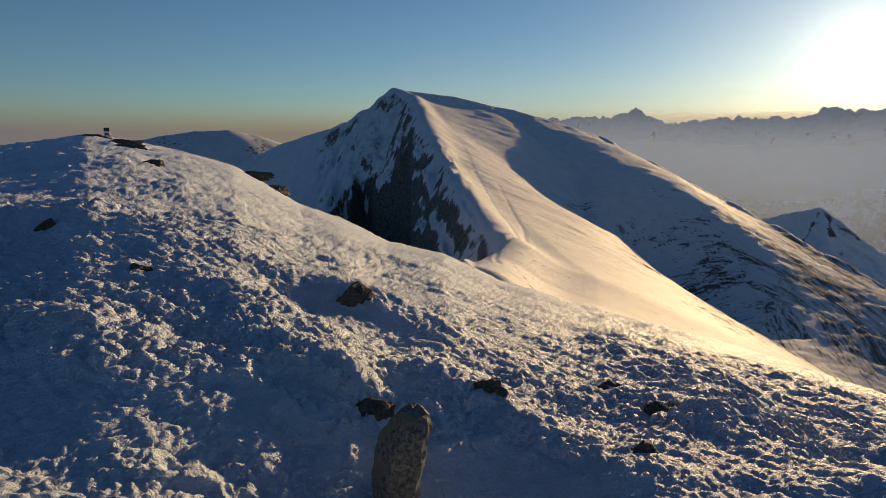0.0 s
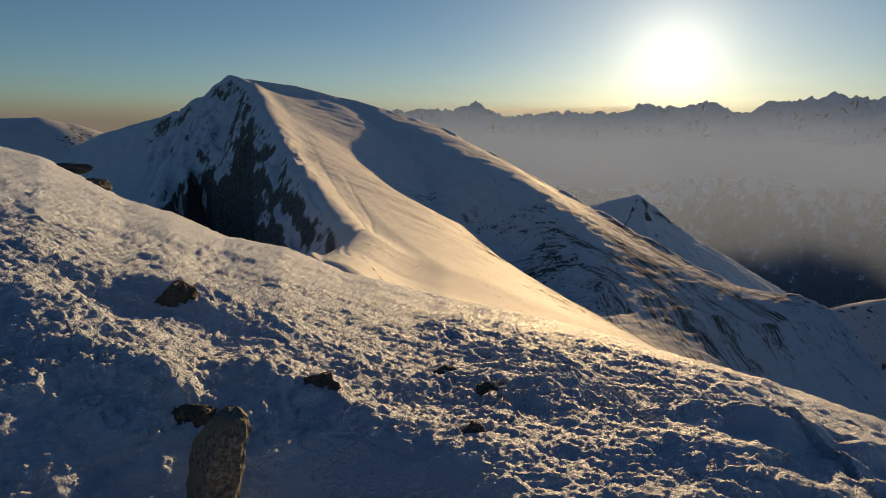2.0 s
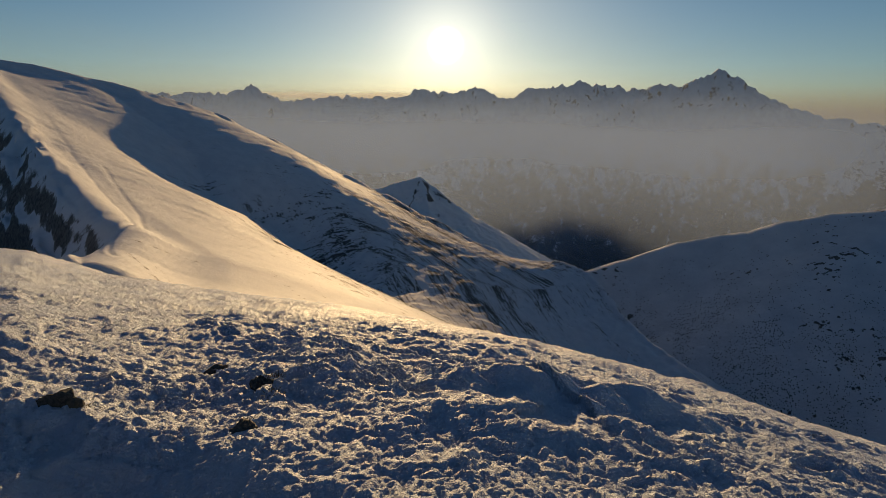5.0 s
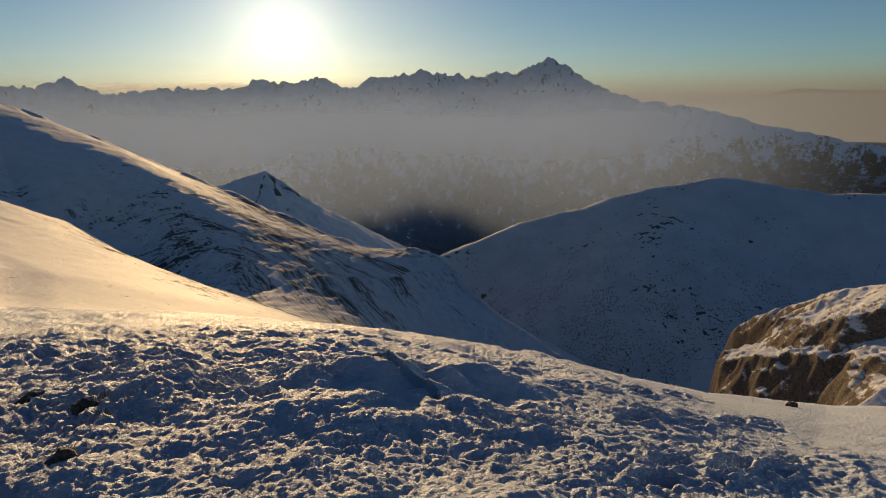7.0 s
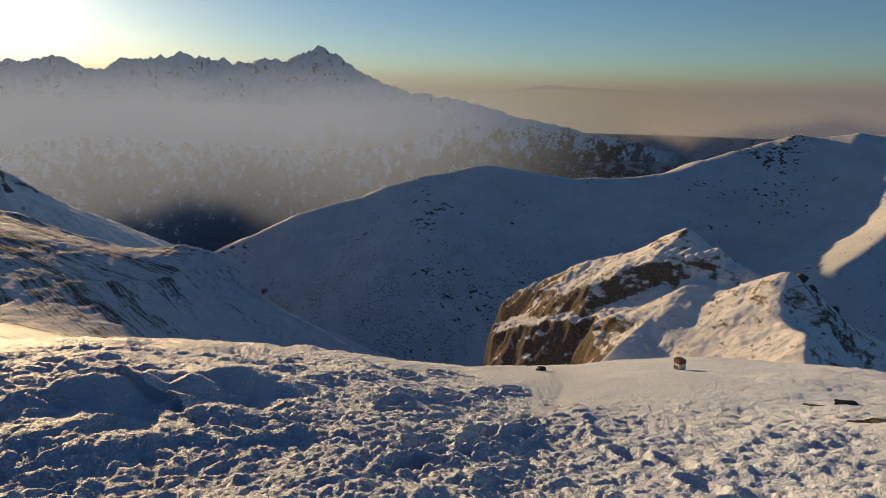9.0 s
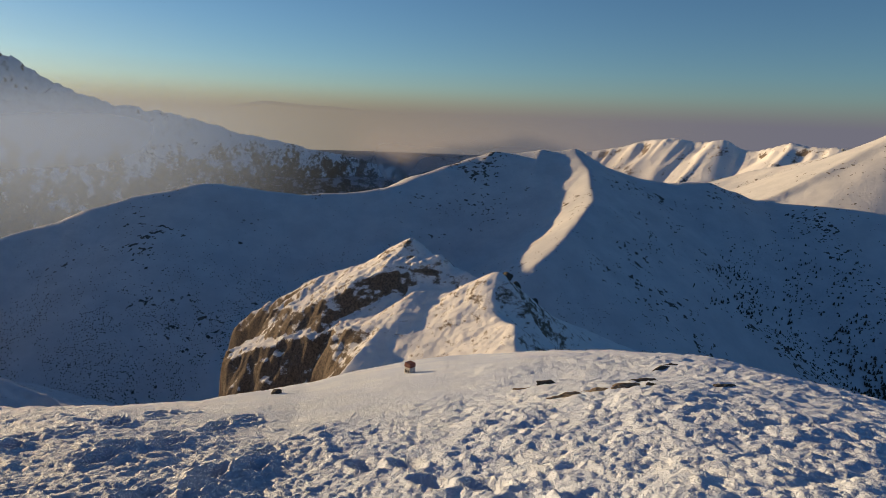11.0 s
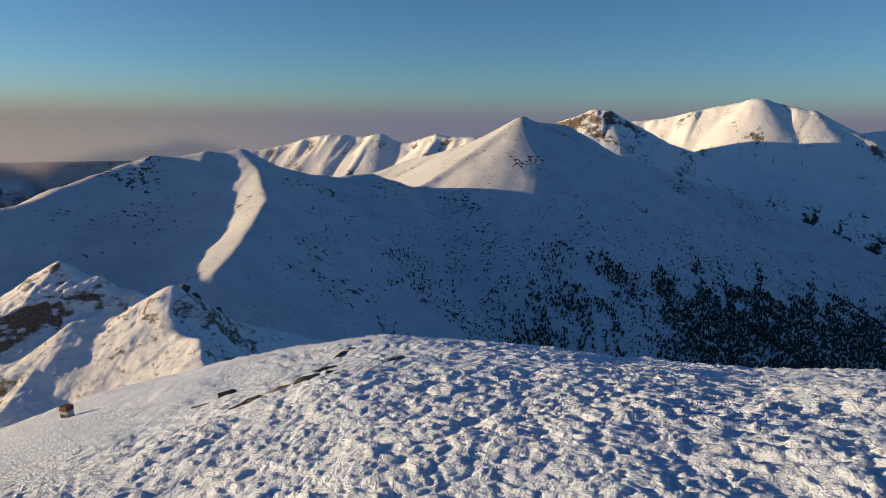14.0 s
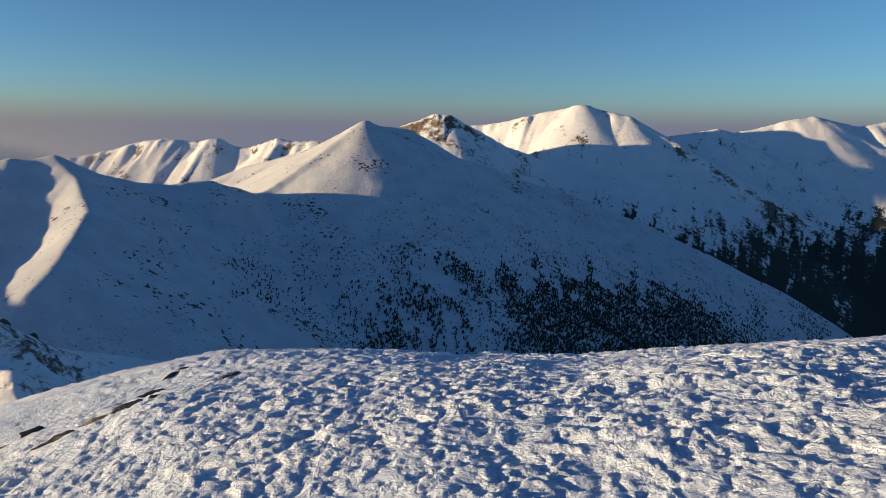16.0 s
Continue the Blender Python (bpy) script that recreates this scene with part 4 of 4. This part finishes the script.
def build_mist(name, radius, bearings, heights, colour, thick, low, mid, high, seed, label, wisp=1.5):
    """A curved sheet that stands for thin mist before a mountainside: it lets light through and scatters it."""
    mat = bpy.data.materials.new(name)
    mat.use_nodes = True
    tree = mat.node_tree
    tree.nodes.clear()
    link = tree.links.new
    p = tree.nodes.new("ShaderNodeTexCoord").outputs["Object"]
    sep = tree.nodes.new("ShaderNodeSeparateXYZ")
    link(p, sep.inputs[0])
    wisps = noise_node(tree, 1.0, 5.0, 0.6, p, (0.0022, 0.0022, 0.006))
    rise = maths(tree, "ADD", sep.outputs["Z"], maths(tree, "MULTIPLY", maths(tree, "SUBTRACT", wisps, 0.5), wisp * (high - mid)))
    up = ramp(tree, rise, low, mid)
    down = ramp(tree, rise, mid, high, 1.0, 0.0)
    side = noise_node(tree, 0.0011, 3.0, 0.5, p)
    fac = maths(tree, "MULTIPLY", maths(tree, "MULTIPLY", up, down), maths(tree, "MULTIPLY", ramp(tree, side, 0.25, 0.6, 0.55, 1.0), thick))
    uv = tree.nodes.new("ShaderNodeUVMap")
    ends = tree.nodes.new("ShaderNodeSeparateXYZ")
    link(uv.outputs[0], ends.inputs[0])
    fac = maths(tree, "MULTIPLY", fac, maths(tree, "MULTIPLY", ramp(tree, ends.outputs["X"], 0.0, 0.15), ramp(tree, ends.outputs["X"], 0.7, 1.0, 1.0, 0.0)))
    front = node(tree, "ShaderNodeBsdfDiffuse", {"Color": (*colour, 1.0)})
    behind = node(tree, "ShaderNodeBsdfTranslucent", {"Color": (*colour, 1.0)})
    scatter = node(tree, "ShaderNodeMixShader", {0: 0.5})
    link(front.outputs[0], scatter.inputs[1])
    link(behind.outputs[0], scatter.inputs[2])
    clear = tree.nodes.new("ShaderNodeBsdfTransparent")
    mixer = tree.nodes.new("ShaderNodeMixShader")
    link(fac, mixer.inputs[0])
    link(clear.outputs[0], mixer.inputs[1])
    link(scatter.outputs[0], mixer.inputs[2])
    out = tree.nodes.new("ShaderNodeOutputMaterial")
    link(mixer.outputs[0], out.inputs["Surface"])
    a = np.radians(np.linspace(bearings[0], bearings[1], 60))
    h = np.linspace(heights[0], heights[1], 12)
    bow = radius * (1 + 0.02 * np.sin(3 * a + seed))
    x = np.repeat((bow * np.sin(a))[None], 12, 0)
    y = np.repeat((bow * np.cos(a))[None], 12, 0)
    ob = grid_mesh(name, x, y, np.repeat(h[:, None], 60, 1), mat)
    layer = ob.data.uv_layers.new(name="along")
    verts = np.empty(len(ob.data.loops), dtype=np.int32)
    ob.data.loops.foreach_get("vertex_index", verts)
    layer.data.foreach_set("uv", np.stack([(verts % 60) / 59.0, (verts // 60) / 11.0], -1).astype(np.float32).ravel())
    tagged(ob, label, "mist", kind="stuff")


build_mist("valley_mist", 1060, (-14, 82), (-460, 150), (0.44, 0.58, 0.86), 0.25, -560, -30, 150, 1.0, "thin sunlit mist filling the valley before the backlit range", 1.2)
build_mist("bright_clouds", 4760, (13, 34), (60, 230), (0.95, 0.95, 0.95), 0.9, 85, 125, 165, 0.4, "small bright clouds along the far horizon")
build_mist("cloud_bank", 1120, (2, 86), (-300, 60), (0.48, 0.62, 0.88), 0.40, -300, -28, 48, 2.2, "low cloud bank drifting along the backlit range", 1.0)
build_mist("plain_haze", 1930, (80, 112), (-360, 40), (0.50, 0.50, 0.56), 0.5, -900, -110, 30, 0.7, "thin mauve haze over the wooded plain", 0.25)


# ---- trees on the slopes ----
def foliage_material():
    mat, tree, shader = material("dark_spruce_needles")
    p = tree.nodes.new("ShaderNodeTexCoord").outputs["Object"]
    n = noise_node(tree, 0.8, 3.0, 0.6, p)
    c = mix_colour(tree, ramp(tree, n, 0.35, 0.65), (0.022, 0.030, 0.024), (0.045, 0.055, 0.042))
    tree.links.new(c, shader.inputs["Base Color"])
    shader.inputs["Roughness"].default_value = 0.9
    return mat


NEEDLES = foliage_material()


def woods(name, label, count, bearings, distances, keep, size, tiers, seed):
    """Many small conifers on the middle ridge; keep(az, rise, n) is how likely one stands at a place."""
    rng = np.random.default_rng(seed)
    n = count * 10
    az = rng.uniform(*bearings, n)
    r = np.exp(rng.uniform(math.log(distances[0]), math.log(distances[1]), n))
    x, y = r * np.sin(np.radians(az)), r * np.cos(np.radians(az))
    z = mountain_height(x, y, MIDDLE[0], MIDDLE[1], MIDDLE[2], None, 400)
    rise = np.degrees(np.arctan2(z, r))
    stand = 0.5 + 0.35 * fbm(x / 45, y / 45, 4, 0.6, seed) + 0.30 * fbm(az / 0.7 + rise * 0.25, rise / 3.0, 3, 0.55, seed + 3)
    ok = np.nonzero(rng.random(n) < keep(az, rise, stand))[0][:count]
    verts, faces = [], []
    for k in ok:
        h = rng.uniform(*size)
        wide = h * (rng.uniform(0.22, 0.32) if tiers > 1 else rng.uniform(0.7, 1.2))
        for tier in range(tiers):
            low, top = h * (0.08 + 0.3 * tier) if tiers > 1 else -0.2 * h, h * (0.5 + 0.25 * tier) if tiers > 1 else h
            w = wide * (1 - 0.28 * tier)
            base = len(verts)
            turn = rng.uniform(0, 6.28)
            for q in range(5):
                a = turn + q * 1.2566
                ww = w * rng.uniform(0.75, 1.2)
                verts.append((x[k] + ww * math.cos(a), y[k] + ww * math.sin(a), z[k] + low))
            verts.append((x[k] + rng.uniform(-0.1, 0.1) * wide, y[k], z[k] + top))
            faces += [(base + q, base + (q + 1) % 5, base + 5) for q in range(5)]
    me = bpy.data.meshes.new(name)
    me.from_pydata(verts, [], faces)
    me.materials.append(NEEDLES)
    tagged(new(name, me), label, "trees", kind="stuff")


def smooth(v, a, b):
    t = np.clip((v - a) / (b - a), 0, 1)
    return t * t * (3 - 2 * t)


woods("spruce_forest", "dark spruce forest on the shaded lower slope", 24000, (118, 171), (800, 2000),
      lambda az, e, n: np.maximum(0.5 * smooth(-e, 10.5, 15.5) * smooth(az, 118, 130) * smooth(n, 0.5, 0.7),
                                  smooth(-e + 3.0 * (n - 0.5), 12.0 + 0.07 * (az - 140), 13.2 + 0.07 * (az - 140)) * smooth(az - 133 - 1.1 * (-e - 13) + 5 * (n - 0.5), -2, 4)
                                  * (1 - smooth(az - 0.5 * (-e - 13) + 5 * (n - 0.5), 153, 159)) * smooth(n + 0.35 * smooth(-e, 13.5, 16.0) * smooth(az, 138, 146), 0.1, 0.45)), (3.5, 7.5), 2, 901)
woods("sparse_spruces", "scattered dark spruces on a snowy slope", 1500, (112, 164), (800, 1700),
      lambda az, e, n: 0.5 * smooth(-e, 6.0, 14.0) * smooth(n, 0.4, 0.75), (3, 6), 2, 902)
woods("dwarf_pines", "low dark dwarf pine scrub on a snowy slope", 19000, (42, 110), (480, 1000),
      lambda az, e, n: (smooth(-e, 10.0, 19.0) + 0.03) * smooth(n, 0.2, 0.65) * (1 - 0.8 * smooth(az, 84, 96)), (0.3, 0.9), 1, 903)
woods("pine_scrub", "low dark dwarf pine scrub above the forest", 5000, (108, 164), (800, 1750),
      lambda az, e, n: smooth(-e, 5.0, 13.0) * smooth(n, 0.4, 0.75), (0.6, 1.8), 1, 904)


# ---- stones and border marks on the summit ----
def part(name, bm, mat, parent, label=""):
    me = bpy.data.meshes.new(name)
    bm.to_mesh(me)
    bm.free()
    me.materials.append(mat)
    ob = new(name, me)
    ob.parent = parent
    if label:
        ob["label"] = label
    return ob


def stone_mesh(name, size, seed, mat, flat=0.35):
    """An angular weathered stone: a ball cut by planes and roughened."""
    rng = random.Random(seed)
    bm = bmesh.new()
    bmesh.ops.create_icosphere(bm, subdivisions=4, radius=1.0)
    cuts = []
    for _ in range(11):
        d = Vector((rng.gauss(0, 1), rng.gauss(0, 1), rng.gauss(0, 1))).normalized()
        cuts.append((d, rng.uniform(0.55, 0.85)))
    for v in bm.verts:
        c = v.co.copy()
        for d, far in cuts:
            over = c.dot(d) - far
            if over > 0:
                c -= d * over * 0.92
        q = c * 2.2 + Vector((seed, 0, 0))
        c += c.normalized() * (0.22 * noise.noise(q * 0.9) + 0.10 * noise.noise(q * 2.6) + 0.04 * noise.noise(q * 8.0))
        v.co = Vector((c.x * size[0], c.y * size[1], c.z * size[2]))
    for f in bm.faces:
        f.smooth = False
    me = bpy.data.meshes.new(name)
    bm.to_mesh(me)
    bm.free()
    me.materials.append(mat)
    return me


def stone(x, y, size, proud, seed, mat, label, turn=0.0, lean=(0.0, 0.0)):
    """A stone half-sizes of which are given; proud: how far its top stands out of the snow."""
    ob = new("rock", stone_mesh("rock", size, seed, mat))
    ob.matrix_world = pose(x, y, at_ground(x, y) + proud - 0.85 * size[2], lean[0], lean[1], turn)
    return tagged(ob, label, "rock")


def upright_boulder(x, y, top):
    """A broken slab on end: its outline from the top down, with a chamfer along one edge."""
    rows = [(0.0, -0.02, 0.13), (0.03, -0.06, 0.165), (0.08, -0.09, 0.165), (0.16, -0.13, 0.13), (0.26, -0.17, 0.12), (0.38, -0.185, 0.10), (0.55, -0.19, 0.07), (0.75, -0.20, 0.06)]
    bm = bmesh.new()
    rings = []
    for k in range(31):
        f = 0.75 * (k / 30) ** 1.2
        left = np.interp(f, [r[0] for r in rows], [r[1] for r in rows])
        right = np.interp(f, [r[0] for r in rows], [r[2] for r in rows])
        deep = 0.08 + 0.07 * min(f / 0.1, 1.0)
        corners = [(left, 0.3 * deep), (left + 0.09, -deep), (right - 0.03, -deep), (right, -0.6 * deep), (right - 0.02, deep), (left + 0.05, deep)]
        ring = []
        for (ax, ay), (bx, by) in zip(corners, corners[1:] + corners[:1]):
            for q in range(6):
                c = Vector((ax + (bx - ax) * q / 6, ay + (by - ay) * q / 6, -f + 0.10 * ax * (1 - min(f / 0.2, 1))))
                out = Vector((c.x - (left + right) / 2, c.y, 0)).normalized()
                c += out * (0.022 * noise.noise(c * 9.0) + 0.012 * noise.noise(c * 26.0))
                c.z += 0.012 * noise.noise(c * 18.0 + Vector((3, 0, 0)))
                ring.append(bm.verts.new(c))
        rings.append(ring)
    for a, b in zip(rings[:-1], rings[1:]):
        for q in range(len(a)):
            bm.faces.new((a[q], b[q], b[(q + 1) % len(a)], a[(q + 1) % len(a)]))
    bm.faces.new(rings[0])
    me = bpy.data.meshes.new("boulder")
    bm.to_mesh(me)
    bm.free()
    me.materials.append(STONE)
    ob = new("boulder", me)
    ob.matrix_world = pose(x, y, top, 0, 0, 8)
    return tagged(ob, "upright grey lichened boulder standing in the snow", "rock")


upright_boulder(-0.235, 3.55, -1.60)
stone(-0.52, 4.36, (0.20, 0.10, 0.12), 0.03, 2, DARK_STONE, "low dark stone under a lip of snow", 10)
stone(0.36, 4.95, (0.22, 0.15, 0.16), 0.05, 3, DARK_STONE, "low dark stone half buried in crusted snow", -10)
stone(-1.02, 7.10, (0.23, 0.16, 0.2), 0.16, 4, DARK_STONE, "dark stone at the foot of a snow mound", 30)
stone(2.02, 5.65, (0.15, 0.12, 0.22), 0.12, 5, DARK_STONE, "small dark stone with dry grass and rime", 15)
stone(1.48, 4.42, (0.22, 0.10, 0.12), 0.035, 6, DARK_STONE, "flat dark stone showing through the snow", 40)
stone(1.80, 6.60, (0.24, 0.12, 0.12), 0.03, 7, DARK_STONE, "flat dark stone showing through the snow", 0)
stone(-3.0, 6.2, (0.14, 0.10, 0.12), 0.08, 8, DARK_STONE, "small dark stone in crusted snow", 0)
stone(-5.0, 8.0, (0.17, 0.13, 0.16), 0.09, 9, DARK_STONE, "dark stone with a cap of drifted snow", 25)
stone(-9.6, 21.5, (0.45, 0.3, 0.25), 0.16, 10, DARK_STONE, "flat dark stone on the snowy summit", 10)
stone(-17.0, 34.0, (1.4, 0.5, 0.3), 0.2, 11, DARK_STONE, "long dark stone on the snowy summit", 20)
stone(-21.5, 40.0, (1.5, 0.6, 0.3), 0.2, 12, DARK_STONE, "long dark stone on the snowy summit", -10)
stone(-14.8, 30.5, (0.8, 0.4, 0.3), 0.18, 18, DARK_STONE, "flat dark stone on the snowy summit", 15)
stone(-13.0, 44.0, (1.6, 0.6, 0.5), 0.4, 19, DARK_STONE, "dark broken rock at the edge of the summit", 15)
stone(-10.5, 40.0, (1.2, 0.6, 0.5), 0.4, 20, DARK_STONE, "dark broken rock at the edge of the summit", 35)
stone(13.62, 3.0, (0.20, 0.12, 0.12), 0.07, 13, DARK_STONE, "small dark stone on smooth snow", 0)
stone(9.02, -2.22, (0.34, 0.10, 0.10), 0.035, 14, BROWN_STONE, "long thin brown slab breaking out of the snow", 97)
stone(9.10, -2.62, (0.32, 0.11, 0.11), 0.045, 15, BROWN_STONE, "long thin brown slab breaking out of the snow", 84)
stone(9.06, -2.98, (0.26, 0.12, 0.11), 0.05, 24, BROWN_STONE, "brown broken slab under a snow drift", 104)
stone(8.80, -3.24, (0.22, 0.11, 0.12), 0.05, 25, DARK_STONE, "dark broken slab under a snow drift", 136)
stone(10.22, -1.78, (0.20, 0.05, 0.08), 0.025, 26, BROWN_STONE, "thin brown slab lying in the snow", 80)
stone(12.30, -4.72, (0.30, 0.12, 0.10), 0.04, 27, DARK_STONE, "small flat dark stone on the brow", 120)
stone(11.7, -4.4, (0.25, 0.08, 0.10), 0.04, 16, DARK_STONE, "thin dark slab lying in the snow", 118)
stone(10.2, -3.6, (0.30, 0.12, 0.1), 0.05, 21, DARK_STONE, "small flat dark stone on the brow", 110)
stone(9.3, -4.4, (0.22, 0.1, 0.1), 0.05, 22, DARK_STONE, "small flat dark stone on the brow", 100)
stone(10.6, -2.2, (0.26, 0.12, 0.1), 0.05, 23, DARK_STONE, "small flat dark stone on the brow", 95)

for bearing, far, size, seed in ((95.9, 231, 3.4, 61), (97.0, 235, 3.0, 62), (98.7, 239, 2.6, 63), (99.6, 184, 1.9, 66)):
    x, y, _ = at(bearing, 0, far)
    z = float(mountain_height(np.array([x]), np.array([y]), CRAG_RIDGES, 1.5, [(24, 0.7), (7, 0.2)], crag_shape, 300)[0])
    ob = new("rock", stone_mesh("rock", (size, 0.7 * size, 0.75 * size), seed, DARK_STONE))
    ob.matrix_world = pose(x, y, z - 0.2 * size, 8, -12, 40 * seed)
    tagged(ob, "dark bare rock on the shaded back of the outcrop", "rock")

WHITEWASH = paint_material("whitewashed_stone", (0.62, 0.60, 0.56), (0.30, 0.28, 0.26))
RED_PAINT = paint_material("worn_red_paint", (0.15, 0.045, 0.035), (0.28, 0.20, 0.16))
BLACK_PAINT = paint_material("worn_black_paint", (0.03, 0.03, 0.03), (0.12, 0.11, 0.10))


def block(wide, deep, low, high, taper, bevel=0.012):
    bm = bmesh.new()
    bmesh.ops.create_cube(bm, size=1.0)
    for v in bm.verts:
        k = taper if v.co.z > 0 else 1.0
        v.co = Vector((v.co.x * wide * k, v.co.y * deep * k, low if v.co.z < 0 else high))
    bmesh.ops.bevel(bm, geom=list(bm.edges), offset=bevel, segments=2, affect="EDGES")
    return bm


def border_mark(x, y, turn, wide, high, cap, cap_label, label):
    post = tagged(new("border_post"), label, "border post")
    post.matrix_world = pose(x, y, at_ground(x, y) - 0.05, 0, 0, turn)
    part("body", block(wide, wide, -0.2, high * 0.66, 0.96), WHITEWASH, post, "whitewashed stone body")
    part("cap", block(wide * 1.02, wide * 1.02, high * 0.66 + 0.003, high, 0.95), cap, post, cap_label)
    for k, (dx, w) in enumerate(((-0.25, 0.16), (0.0, 0.2), (0.25, 0.14))):
        bm = block(wide * w, 0.006, high * 0.28, high * 0.5, 1.0, 0.001)
        bar = part("letter_bar", bm, BLACK_PAINT, post, "black painted mark")
        bar.location = (wide * dx, -wide * 0.5 - 0.001, 0)
    return post


border_mark(14.5, 0.22, -132, 0.19, 0.30, RED_PAINT, "worn red painted top", "short whitewashed border post with a red top in snow")
border_mark(-26.6, 51.5, 25, 0.42, 0.80, BLACK_PAINT, "dark painted top", "whitewashed border post with a dark top on the summit")


def straw_material():
    mat, tree, shader = material("dry_grass")
    p = tree.nodes.new("ShaderNodeTexCoord").outputs["Object"]
    n = noise_node(tree, 30.0, 2.0, 0.6, p)
    tree.links.new(mix_colour(tree, n, (0.10, 0.07, 0.035), (0.28, 0.21, 0.11)), shader.inputs["Base Color"])
    shader.inputs["Roughness"].default_value = 0.8
    return mat


STRAW = straw_material()


def tuft(x, y, seed, wide, tall):
    rng = random.Random(seed)
    bm = bmesh.new()
    for _ in range(90):
        a, r = rng.uniform(0, 6.283), wide * math.sqrt(rng.random())
        h, out = tall * rng.uniform(0.5, 1.1), rng.uniform(0.2, 0.8) * tall
        bx, by = r * math.cos(a), r * math.sin(a)
        t = a + rng.uniform(-0.7, 0.7)
        dx, dy = math.cos(t), math.sin(t)
        w = 0.004
        base = at_ground(x + bx, y + by) - at_ground(x, y)
        row = []
        for k in range(4):
            f = k / 3
            c = Vector((bx + dx * out * f * f, by + dy * out * f * f, base - 0.02 + h * (f - 0.35 * f * f)))
            s = Vector((-dy, dx, 0)) * w * (1 - 0.85 * f)
            row.append((bm.verts.new(c - s), bm.verts.new(c + s)))
        for (a0, b0), (a1, b1) in zip(row[:-1], row[1:]):
            bm.faces.new((a0, b0, b1, a1))
    me = bpy.data.meshes.new("grass_tuft")
    bm.to_mesh(me)
    bm.free()
    me.materials.append(STRAW)
    ob = new("grass_tuft", me)
    ob.location = (x, y, at_ground(x, y))
    tagged(ob, "dry brown grass sticking out of the snow", "grass", kind="stuff")


for k, (x, y, w, h) in enumerate(((2.12, 5.75, 0.12, 0.12), (1.75, 6.75, 0.22, 0.07), (2.0, 5.3, 0.1, 0.08), (1.55, 4.55, 0.16, 0.06), (0.5, 5.08, 0.2, 0.06), (-0.6, 4.5, 0.16, 0.06), (1.4, 6.9, 0.2, 0.05))):
    tuft(x, y, 40 + k, w, h)
